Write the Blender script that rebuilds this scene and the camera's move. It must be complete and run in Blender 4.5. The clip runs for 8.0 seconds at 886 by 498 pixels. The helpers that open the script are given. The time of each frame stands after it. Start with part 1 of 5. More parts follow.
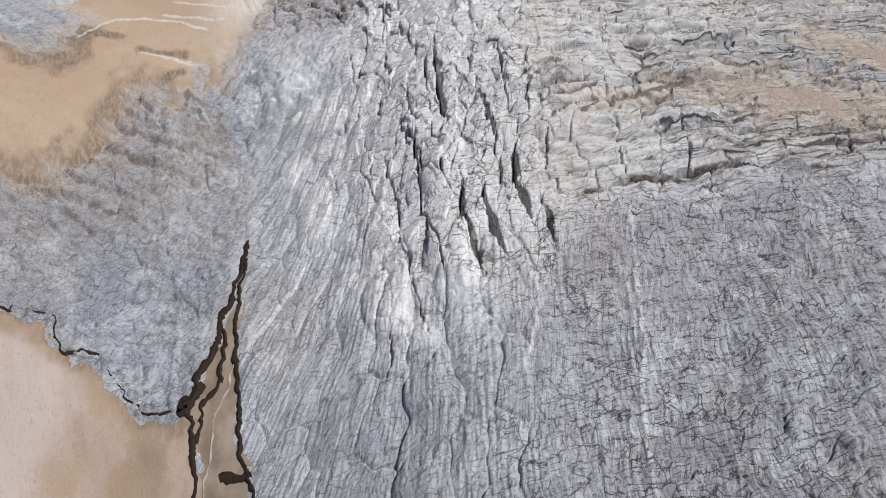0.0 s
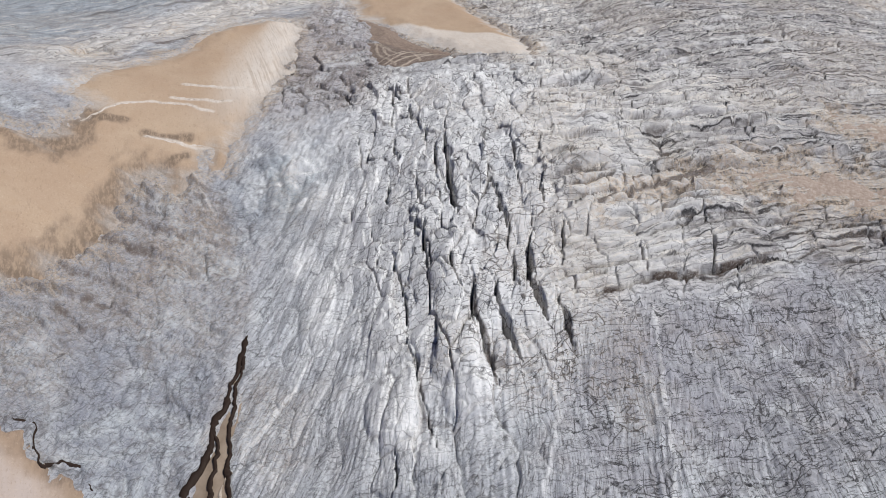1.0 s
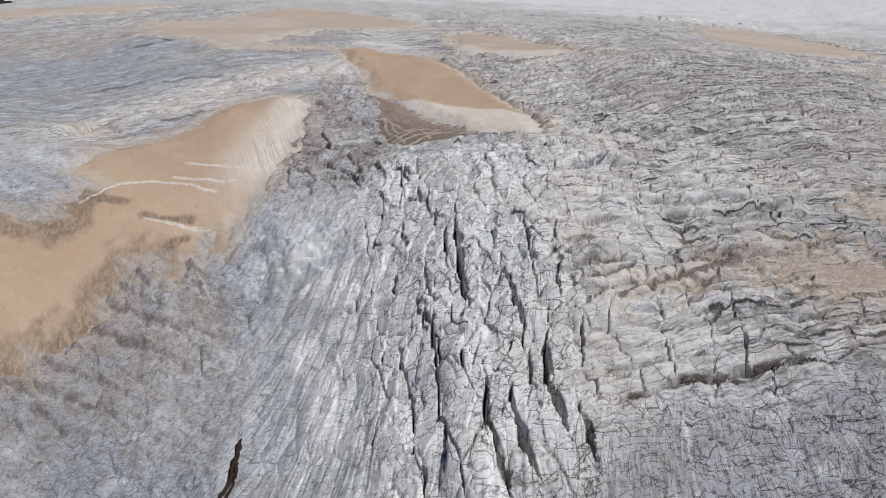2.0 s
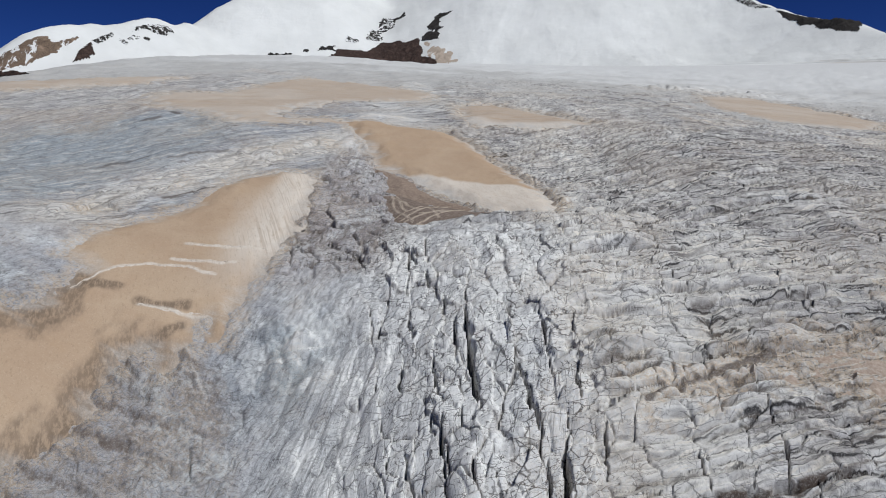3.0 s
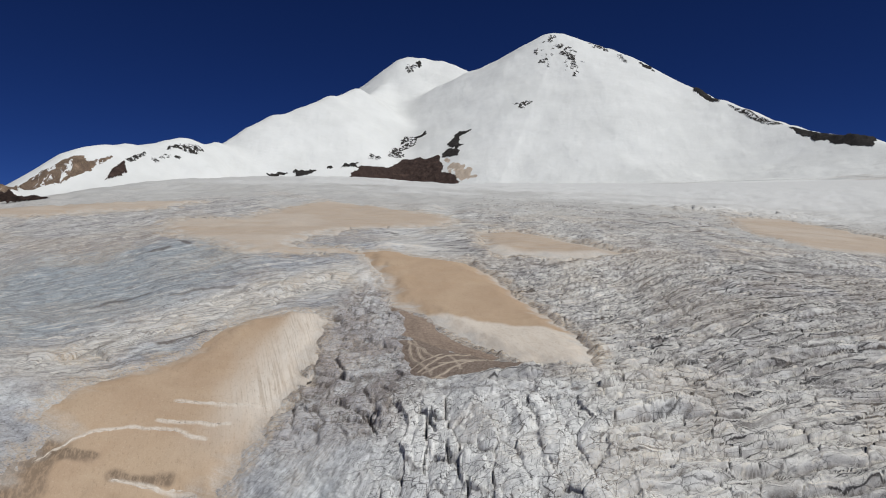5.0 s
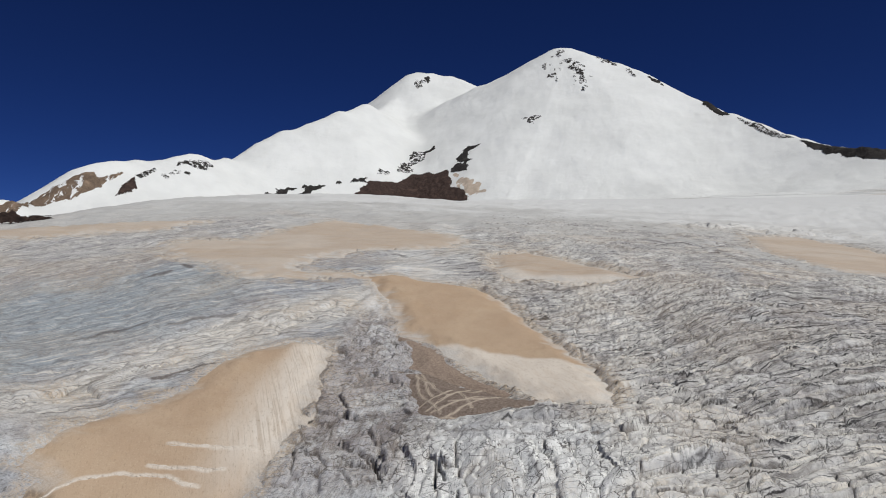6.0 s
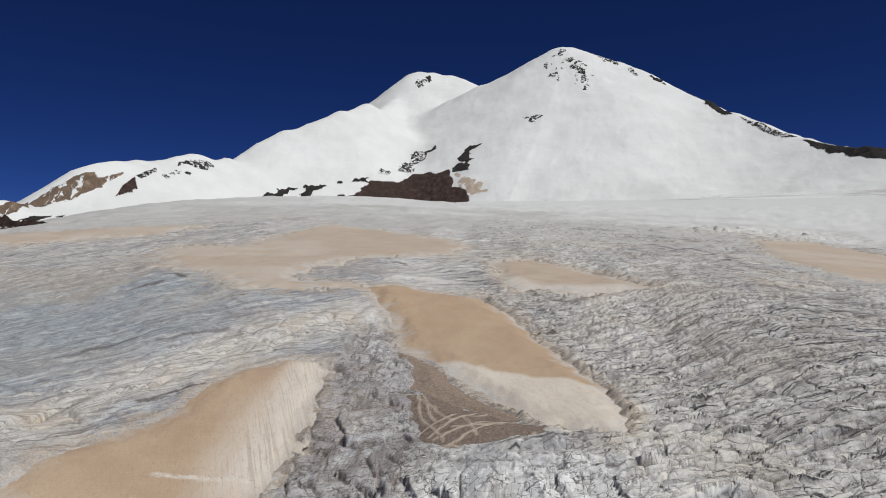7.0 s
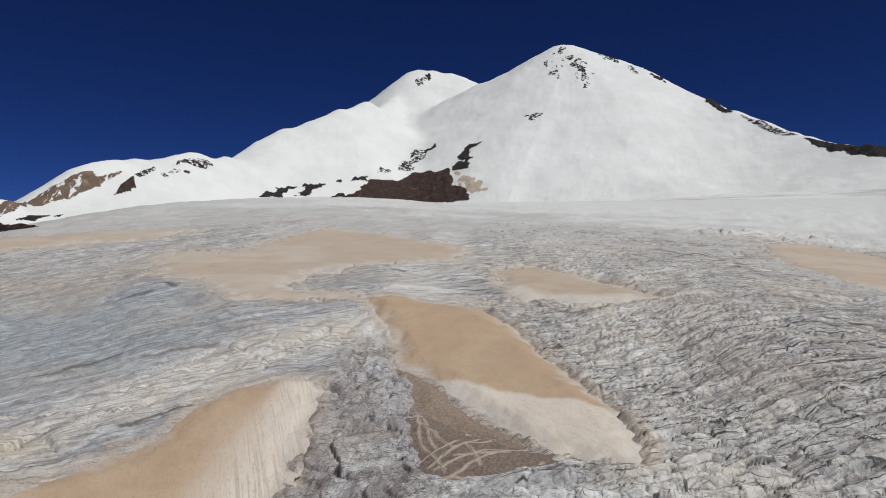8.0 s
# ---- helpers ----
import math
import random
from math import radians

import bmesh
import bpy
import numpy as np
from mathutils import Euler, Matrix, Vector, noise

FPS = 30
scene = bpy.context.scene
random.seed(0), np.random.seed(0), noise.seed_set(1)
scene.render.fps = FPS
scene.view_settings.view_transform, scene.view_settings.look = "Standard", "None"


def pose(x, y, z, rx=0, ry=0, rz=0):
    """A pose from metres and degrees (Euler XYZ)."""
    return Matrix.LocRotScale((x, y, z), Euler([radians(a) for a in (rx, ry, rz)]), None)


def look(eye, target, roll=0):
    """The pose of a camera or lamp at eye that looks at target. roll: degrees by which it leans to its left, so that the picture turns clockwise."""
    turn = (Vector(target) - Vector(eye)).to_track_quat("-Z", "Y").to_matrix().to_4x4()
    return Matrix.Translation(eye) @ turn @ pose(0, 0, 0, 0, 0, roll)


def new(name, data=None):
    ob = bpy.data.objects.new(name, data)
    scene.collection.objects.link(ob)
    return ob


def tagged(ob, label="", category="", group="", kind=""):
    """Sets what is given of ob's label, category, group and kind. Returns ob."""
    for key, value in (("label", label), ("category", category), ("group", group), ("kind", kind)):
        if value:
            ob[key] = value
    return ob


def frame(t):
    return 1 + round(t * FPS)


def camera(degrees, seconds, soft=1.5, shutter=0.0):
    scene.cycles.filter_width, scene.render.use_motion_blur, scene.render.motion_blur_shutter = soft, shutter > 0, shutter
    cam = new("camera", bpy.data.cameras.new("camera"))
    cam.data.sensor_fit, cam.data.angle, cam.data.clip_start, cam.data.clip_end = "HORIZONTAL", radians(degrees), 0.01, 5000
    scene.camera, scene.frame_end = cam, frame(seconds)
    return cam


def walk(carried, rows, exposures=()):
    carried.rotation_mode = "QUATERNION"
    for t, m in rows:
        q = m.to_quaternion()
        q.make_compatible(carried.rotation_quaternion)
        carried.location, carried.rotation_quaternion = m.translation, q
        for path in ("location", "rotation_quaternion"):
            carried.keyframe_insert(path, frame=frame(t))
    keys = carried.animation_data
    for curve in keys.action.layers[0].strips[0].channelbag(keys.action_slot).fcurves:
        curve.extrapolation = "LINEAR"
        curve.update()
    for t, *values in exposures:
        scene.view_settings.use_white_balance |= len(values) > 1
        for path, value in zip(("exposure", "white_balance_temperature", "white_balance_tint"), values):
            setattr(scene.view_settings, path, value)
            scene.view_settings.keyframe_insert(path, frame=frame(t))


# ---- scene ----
cam = camera(64.9, 8.0, 1.0)
METRES, EYE, TILT, LEAN, TURN = 80.0, 90.0, -24.0, 0.15, 0.0
ROWS = [
    (0.0, 0.0, 0.0, 0.0, 0.0, 0.0, 0.0),
    (0.5, -0.0009, 0.0443, 0.0439, 0.36, 2.44, -0.16),
    (1.0, -0.0023, 0.0888, 0.0881, 0.75, 4.87, -0.3),
    (1.5, -0.0047, 0.1333, 0.1318, 1.12, 7.31, -0.47),
    (3.0, -0.0138, 0.2652, 0.2655, 2.08, 14.67, -0.84),
    (3.5, -0.0179, 0.3098, 0.3099, 2.5, 17.2, -1.01),
    (4.0, -0.0214, 0.3525, 0.3532, 2.88, 19.48, -1.16),
    (4.5, -0.0254, 0.3969, 0.3973, 3.25, 21.67, -1.29),
    (5.0, -0.0295, 0.4407, 0.4421, 3.61, 23.7, -1.4),
    (6.5, -0.0448, 0.5724, 0.5734, 4.48, 24.88, -1.61),
    (7.0, -0.0519, 0.6164, 0.6176, 4.46, 24.77, -1.59),
    (7.5, -0.0582, 0.6602, 0.6623, 4.46, 24.67, -1.55),
    (8.0, -0.0649, 0.7038, 0.7068, 4.46, 24.6, -1.55),
]
walk(cam, [(t, pose(0, 0, EYE, TILT, LEAN, TURN) @ pose(METRES * x, METRES * y, METRES * z, 90 + pitch, roll, yaw)) for t, x, y, z, yaw, pitch, roll in ROWS],
     exposures=[(0.0, 0.05, 6300, 9), (1.0, 0.05, 6300, 9), (1.5, 0.0, 6300, 9), (3.0, -0.16, 6180, 6), (3.5, -0.16, 6220, 5), (4.5, -0.18, 6340, 4), (5.2, -0.15, 6460, 6), (6.5, -0.14, 6490, 6), (8.0, -0.14, 6490, 6)])

# ---- world, sun ----
SUN_UP, SUN_SIDE = 55.0, 122.0      # degrees above the horizon; clockwise from straight ahead (+y)
world = bpy.data.worlds.new("sky")
scene.world = world
world.use_nodes = True
wn = world.node_tree.nodes
sky = wn.new("ShaderNodeTexSky")
sky.sky_type = "NISHITA"
sky.sun_disc = False
sky.sun_elevation = radians(SUN_UP)
sky.sun_rotation = radians(SUN_SIDE)
sky.altitude = 3800
sky.air_density, sky.dust_density, sky.ozone_density = 0.38, 0.0, 7.0
wn["Background"].inputs["Strength"].default_value = 0.06
deep = wn.new("ShaderNodeHueSaturation")     # thin, dry air at high altitude
deep.inputs["Hue"].default_value, deep.inputs["Saturation"].default_value, deep.inputs["Value"].default_value = 0.518, 1.15, 0.93
world.node_tree.links.new(sky.outputs["Color"], deep.inputs["Color"])
world.node_tree.links.new(deep.outputs["Color"], wn["Background"].inputs["Color"])

lamp = bpy.data.lights.new("sun", "SUN")
lamp.energy, lamp.angle, lamp.color = 3.65, radians(0.53), (1.0, 0.97, 0.94)
toward = Vector((math.sin(radians(SUN_SIDE)) * math.cos(radians(SUN_UP)), math.cos(radians(SUN_SIDE)) * math.cos(radians(SUN_UP)), math.sin(radians(SUN_UP))))
sun = new("sun", lamp)
sun.matrix_world = look((0, 0, 400), Vector((0, 0, 400)) - toward)

# ---- materials ----
class Nodes:
    """A short hand for building one node material."""

    def __init__(self, name, roughness=0.8, specular=0.3):
        self.material = bpy.data.materials.new(name)
        self.material.use_nodes = True
        self.tree = self.material.node_tree
        self.surface = self.tree.nodes["Principled BSDF"]
        self.surface.inputs["Roughness"].default_value = roughness
        self.surface.inputs["Specular IOR Level"].default_value = specular
        self.place = self.tree.nodes.new("ShaderNodeTexCoord").outputs["Object"]

    def link(self, a, b):
        self.tree.links.new(a, b)

    def put(self, socket, value):
        if isinstance(value, bpy.types.NodeSocket):
            self.link(value, socket)
        elif isinstance(value, tuple) and len(value) == 3 and socket.type == "RGBA":
            socket.default_value = (*value, 1)
        else:
            socket.default_value = value

    def stretch(self, scale, turn=0.0):
        """The place, turned by so many degrees and then scaled along its axes."""
        n = self.tree.nodes.new("ShaderNodeMapping")
        n.vector_type = "TEXTURE"
        n.inputs["Scale"].default_value = tuple(1 / v for v in scale)
        n.inputs["Rotation"].default_value = (0, 0, radians(turn))
        self.link(self.place, n.inputs["Vector"])
        return n.outputs["Vector"]

    def noise(self, scale, detail=6.0, rough=0.6, twist=0.0, where=None):
        n = self.tree.nodes.new("ShaderNodeTexNoise")
        for key, value in (("Scale", scale), ("Detail", detail), ("Roughness", rough), ("Distortion", twist)):
            n.inputs[key].default_value = value
        self.link(where or self.place, n.inputs["Vector"])
        return n.outputs["Fac"]

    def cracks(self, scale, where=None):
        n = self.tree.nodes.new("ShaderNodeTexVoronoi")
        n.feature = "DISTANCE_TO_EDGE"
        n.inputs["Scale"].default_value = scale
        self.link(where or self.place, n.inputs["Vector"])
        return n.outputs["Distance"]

    def bent(self, where, amount, scale):
        """where, shaken by noise."""
        n = self.tree.nodes.new("ShaderNodeTexNoise")
        n.inputs["Scale"].default_value, n.inputs["Detail"].default_value = scale, 3
        self.link(where, n.inputs["Vector"])
        add = self.tree.nodes.new("ShaderNodeVectorMath")
        add.operation = "MULTIPLY_ADD"
        self.link(n.outputs["Color"], add.inputs[0])
        add.inputs[1].default_value = (amount, amount, amount)
        self.link(where, add.inputs[2])
        return add.outputs[0]

    def span(self, value, low, high, to_low=0.0, to_high=1.0):
        n = self.tree.nodes.new("ShaderNodeMapRange")
        n.interpolation_type = "SMOOTHSTEP"
        for slot, v in enumerate((value, low, high, to_low, to_high)):
            self.put(n.inputs[slot], v)
        return n.outputs[0]

    def math(self, kind, a, b=0.0):
        n = self.tree.nodes.new("ShaderNodeMath")
        n.operation = kind
        self.put(n.inputs[0], a)
        self.put(n.inputs[1], b)
        return n.outputs[0]

    def mix(self, part, a, b, kind="MIX"):
        n = self.tree.nodes.new("ShaderNodeMix")
        n.data_type, n.blend_type = "RGBA", kind
        self.put(n.inputs[0], part)
        self.put(n.inputs[6], a)
        self.put(n.inputs[7], b)
        return n.outputs[2]

    def blend(self, part, a, b):
        """a where part is 0, b where it is 1, for plain numbers."""
        return self.math("ADD", a, self.math("MULTIPLY", part, self.math("SUBTRACT", b, a)))

    def parts(self, vector):
        n = self.tree.nodes.new("ShaderNodeSeparateXYZ")
        self.link(vector, n.inputs[0])
        return n.outputs

    def scaled(self, vector, scale):
        n = self.tree.nodes.new("ShaderNodeMapping")
        n.inputs["Scale"].default_value = scale
        self.link(vector, n.inputs["Vector"])
        return n.outputs["Vector"]

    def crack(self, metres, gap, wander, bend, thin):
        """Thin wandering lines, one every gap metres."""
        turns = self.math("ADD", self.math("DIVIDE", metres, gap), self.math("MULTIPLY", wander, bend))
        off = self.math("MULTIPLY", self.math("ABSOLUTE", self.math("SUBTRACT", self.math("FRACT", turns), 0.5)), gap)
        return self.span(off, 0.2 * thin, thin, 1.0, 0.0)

    def vector(self, name):
        n = self.tree.nodes.new("ShaderNodeAttribute")
        n.attribute_name = name
        return n.outputs["Vector"]

    def layer(self, name):
        n = self.tree.nodes.new("ShaderNodeAttribute")
        n.attribute_name = name
        return n.outputs["Fac"]

    def bump(self, height, strength, distance, below=None):
        n = self.tree.nodes.new("ShaderNodeBump")
        self.put(n.inputs["Strength"], strength)
        n.inputs["Distance"].default_value = distance
        self.link(height, n.inputs["Height"])
        if below:
            self.link(below, n.inputs["Normal"])
        return n.outputs["Normal"]

    def done(self, colour, normal=None):
        self.put(self.surface.inputs["Base Color"], colour)
        if normal:
            self.link(normal, self.surface.inputs["Normal"])
        return self.material


def ice_material():
    m = Nodes("glacier_ice", 0.65, 0.25)
    clean, dust, grime, cold, banded, soil_and_shade, seam, firn = (m.layer(k) for k in ("clean", "dust", "grime", "cold", "banded", "soil_and_shade", "seam", "firn"))
    bands, fibres = m.vector("grain"), m.vector("fibre")
    lengthwise, downhill = m.scaled(bands, (0.07, 1.0, 0.2)), m.scaled(fibres, (1.0, 0.09, 0.09))
    bare = m.math("SUBTRACT", 1.0, firn)
    murky = m.span(clean, 0.0, 0.9, 1.0, 0.3)
    broad = m.noise(0.06, 5, 0.6)
    patchy = m.noise(0.09, 6, 0.65, 0.8)
    smudge = m.noise(0.35, 7, 0.7, 0.6)
    fine = m.noise(1.6, 10, 0.74, 0.3)
    grain = m.noise(3.4, 8, 0.78)
    streak = m.blend(banded, m.noise(1.5, 7, 0.72, 0.15, downhill), m.noise(0.42, 4, 0.55, 0.4, lengthwise))
    thread = m.blend(banded, m.noise(4.6, 6, 0.72, 0.2, downhill), m.noise(1.5, 5, 0.6, 0.4, lengthwise))

    # ice tones: broad patches, cold blue-grey, purplish dirt film, bleached blocks
    colour = m.mix(m.span(broad, 0.3, 0.7), (0.53, 0.535, 0.56), (0.68, 0.69, 0.715))
    colour = m.mix(m.math("MULTIPLY", grime, m.span(patchy, 0.36, 0.58, 0.25, 0.95)), colour, (0.34, 0.325, 0.37))
    colour = m.mix(m.span(patchy, 0.5, 0.36, 0.0, 0.75), colour, (0.74, 0.755, 0.77))
    colour = m.mix(m.span(m.noise(0.13, 5, 0.6, 0.5), 0.52, 0.7, 0.0, 0.4), colour, (0.54, 0.49, 0.47))
    colour = m.mix(m.math("MULTIPLY", cold, m.span(smudge, 0.25, 0.6, 0.4, 0.95)), colour, (0.355, 0.41, 0.45))
    colour = m.mix(m.math("MULTIPLY", clean, m.span(fine, 0.72, 0.45, 0.5, 1.0)), colour, (0.86, 0.855, 0.84))

    # warm dust film on the banded ice
    colour = m.mix(m.math("MULTIPLY", m.math("MULTIPLY", banded, m.span(cold, 0.1, 0.5, 1.0, 0.0)), m.span(broad, 0.25, 0.65, 0.3, 0.7)), colour, (0.60, 0.575, 0.535))

    # lines along the flow: wide streaks, then threads
    strong = m.math("MULTIPLY", m.span(cold, 0.35, 0.8, 1.0, 0.45), murky)
    colour = m.mix(m.math("MULTIPLY", strong, m.span(streak, 0.52, 0.66, 0.0, 0.5)), colour, (0.23, 0.215, 0.22))
    colour = m.mix(m.math("MULTIPLY", m.math("MULTIPLY", bare, m.span(banded, 0.0, 1.0, 0.5, 1.0)), m.span(streak, 0.45, 0.35, 0.0, 0.5)), colour, (0.76, 0.75, 0.725))
    colour = m.mix(m.math("MULTIPLY", banded, m.span(thread, 0.44, 0.37, 0.0, 0.85)), colour, (0.76, 0.70, 0.61))
    colour = m.mix(m.span(thread, 0.42, 0.34, 0.0, 0.35), colour, (0.78, 0.77, 0.75))
    colour = m.mix(m.math("MULTIPLY", m.math("MULTIPLY", bare, strong), m.span(thread, 0.53, 0.63, 0.0, 0.8)), colour, (0.10, 0.092, 0.09))
    film = m.math("MULTIPLY", m.span(smudge, 0.48, 0.62), m.math("ADD", m.math("MULTIPLY", grime, 0.55), 0.1))
    colour = m.mix(film, colour, (0.21, 0.195, 0.20))

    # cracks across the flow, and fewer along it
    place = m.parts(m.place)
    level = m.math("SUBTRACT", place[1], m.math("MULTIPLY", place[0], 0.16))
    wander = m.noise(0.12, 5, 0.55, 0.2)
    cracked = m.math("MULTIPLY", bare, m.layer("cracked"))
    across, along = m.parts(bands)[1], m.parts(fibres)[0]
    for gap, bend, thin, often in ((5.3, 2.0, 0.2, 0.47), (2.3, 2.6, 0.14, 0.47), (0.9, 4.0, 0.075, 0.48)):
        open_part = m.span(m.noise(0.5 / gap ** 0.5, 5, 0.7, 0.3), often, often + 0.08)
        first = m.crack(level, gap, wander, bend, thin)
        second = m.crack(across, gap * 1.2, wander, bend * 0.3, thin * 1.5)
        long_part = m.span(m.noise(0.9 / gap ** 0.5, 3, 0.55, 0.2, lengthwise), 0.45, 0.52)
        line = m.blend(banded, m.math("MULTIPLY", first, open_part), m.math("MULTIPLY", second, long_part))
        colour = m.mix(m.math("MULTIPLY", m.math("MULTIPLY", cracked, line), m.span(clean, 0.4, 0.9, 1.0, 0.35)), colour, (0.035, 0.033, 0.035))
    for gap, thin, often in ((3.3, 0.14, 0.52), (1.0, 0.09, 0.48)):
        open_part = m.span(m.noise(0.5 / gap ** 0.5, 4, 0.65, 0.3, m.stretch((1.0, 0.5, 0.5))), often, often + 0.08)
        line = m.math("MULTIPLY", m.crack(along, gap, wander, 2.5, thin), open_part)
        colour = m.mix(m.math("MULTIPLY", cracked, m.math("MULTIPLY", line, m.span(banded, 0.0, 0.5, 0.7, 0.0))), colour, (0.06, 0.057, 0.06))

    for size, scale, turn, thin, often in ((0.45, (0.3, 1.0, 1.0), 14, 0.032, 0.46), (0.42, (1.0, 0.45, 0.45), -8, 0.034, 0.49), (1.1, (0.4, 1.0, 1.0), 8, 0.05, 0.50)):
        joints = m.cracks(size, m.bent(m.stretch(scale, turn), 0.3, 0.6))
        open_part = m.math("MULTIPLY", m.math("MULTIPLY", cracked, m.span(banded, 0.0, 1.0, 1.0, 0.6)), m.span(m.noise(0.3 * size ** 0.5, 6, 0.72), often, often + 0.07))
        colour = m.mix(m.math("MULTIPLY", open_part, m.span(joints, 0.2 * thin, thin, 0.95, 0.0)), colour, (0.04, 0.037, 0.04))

    # loose cover, dirt lines, and shade painted into crevasses, serac gaps and bank cracks
    colour = m.mix(m.math("MULTIPLY", dust, m.span(fine, 0.62, 0.4)), colour, (0.54, 0.43, 0.315))
    colour = m.mix(m.math("MULTIPLY", soil_and_shade, m.span(smudge, 0.36, 0.58)), colour, (0.19, 0.15, 0.125))
    colour = m.mix(m.math("MULTIPLY", firn, m.span(thread, 0.7, 0.5, 0.45, 0.95)), colour, m.mix(m.layer("snowy"), (0.49, 0.482, 0.47), (0.68, 0.68, 0.675)))
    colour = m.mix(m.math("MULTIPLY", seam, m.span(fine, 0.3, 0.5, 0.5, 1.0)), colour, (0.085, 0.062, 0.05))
    colour = m.mix(m.math("MULTIPLY", murky, m.span(fine, 0.55, 0.66, 0.0, 0.4)), colour, (0.15, 0.14, 0.14))
    colour = m.mix(m.math("MULTIPLY", murky, m.span(grain, 0.53, 0.62, 0.0, 0.42)), colour, (0.12, 0.112, 0.112))
    colour = m.mix(m.math("MULTIPLY", bare, m.span(grain, 0.47, 0.39, 0.0, 0.25)), colour, (0.84, 0.835, 0.82))
    relief = m.bump(fine, m.span(clean, 0.0, 0.9, 0.8, 0.45), 0.4)
    relief = m.bump(thread, m.math("MULTIPLY", bare, 0.6), 0.15, relief)
    relief = m.bump(grain, m.span(clean, 0.0, 0.9, 0.9, 0.7), 0.13, relief)
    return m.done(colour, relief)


def dirty_snow_material():
    m = Nodes("dusted_snow", 0.9, 0.1)
    pale, rim, combed, pink = m.layer("pale"), m.layer("rim"), m.layer("combed"), m.layer("pink")
    broad = m.noise(0.05, 6, 0.62, 0.6)
    blotch = m.noise(0.16, 6, 0.65, 0.8)
    comb = m.noise(1.0, 4, 0.6, 0.2, m.stretch((0.9, 0.12, 0.12), 22))
    teeth = m.noise(1.0, 3, 0.5, 0.1, m.stretch((2.4, 0.06, 0.06), 24))
    tufts = m.noise(1.0, 5, 0.7, 0.2, m.stretch((1.6, 0.5, 0.5), 20))
    cross = m.noise(1.0, 5, 0.6, 0.3, m.stretch((0.05, 0.35, 0.2), 8))
    grain = m.noise(3.0, 8, 0.75)
    colour = m.mix(m.span(broad, 0.32, 0.68), (0.43, 0.312, 0.218), (0.48, 0.362, 0.258))
    colour = m.mix(m.math("MULTIPLY", pink, 0.6), colour, (0.33, 0.24, 0.175))
    colour = m.mix(m.span(blotch, 0.5, 0.7, 0.0, 0.25), colour, (0.44, 0.305, 0.19))
    colour = m.mix(m.span(cross, 0.42, 0.3, 0.0, 0.2), colour, (0.50, 0.395, 0.285))
    colour = m.mix(m.span(cross, 0.58, 0.7, 0.0, 0.2), colour, (0.37, 0.26, 0.17))
    colour = m.mix(m.math("MULTIPLY", pale, m.span(comb, 0.25, 0.6, 0.75, 1.0)), colour, m.mix(pink, (0.65, 0.585, 0.515), (0.50, 0.42, 0.37)))
    colour = m.mix(m.math("MULTIPLY", m.math("MULTIPLY", pale, combed), m.span(teeth, 0.54, 0.62, 0.0, 0.55)), colour, (0.42, 0.345, 0.275))
    colour = m.mix(m.span(tufts, 0.54, 0.72, 0.0, 0.3), colour, (0.35, 0.25, 0.16))
    colour = m.mix(m.span(grain, 0.54, 0.72, 0.0, 0.4), colour, (0.28, 0.195, 0.13))
    fleck = m.noise(1.0, 4, 0.7, 0.2, m.stretch((2.6, 0.9, 0.9), 18))
    colour = m.mix(m.span(fleck, 0.55, 0.68, 0.0, 0.35), colour, (0.25, 0.18, 0.125))
    colour = m.mix(m.span(grain, 0.46, 0.36, 0.0, 0.35), colour, (0.60, 0.49, 0.375))
    colour = m.mix(m.math("MULTIPLY", rim, m.span(tufts, 0.35, 0.6, 0.35, 0.95)), colour, (0.20, 0.15, 0.11))
    streak = m.noise(1.0, 6, 0.65, 0.3, m.stretch((0.08, 0.5, 0.3), -8))
    colour = m.mix(m.math("MULTIPLY", m.layer("thin"), m.span(streak, 0.38, 0.55, 0.45, 1.0)), colour, m.mix(m.span(grain, 0.4, 0.6), (0.60, 0.58, 0.555), (0.45, 0.42, 0.39)))
    relief = m.bump(grain, 0.5, 0.12)
    relief = m.bump(tufts, 0.5, 0.15, relief)
    return m.done(colour, relief)


def debris_material(name="brown_debris", dark=(0.145, 0.112, 0.094), light=(0.31, 0.25, 0.21)):
    m = Nodes(name, 0.95, 0.1)
    grain = m.noise(1.6, 8, 0.75)
    colour = m.mix(m.span(grain, 0.35, 0.7), dark, light)
    colour = m.mix(m.math("MULTIPLY", m.layer("pale"), m.span(grain, 0.75, 0.4, 0.3, 1.0)), colour, (0.52, 0.44, 0.36))
    return m.done(colour, m.bump(grain, 0.8, 0.3))


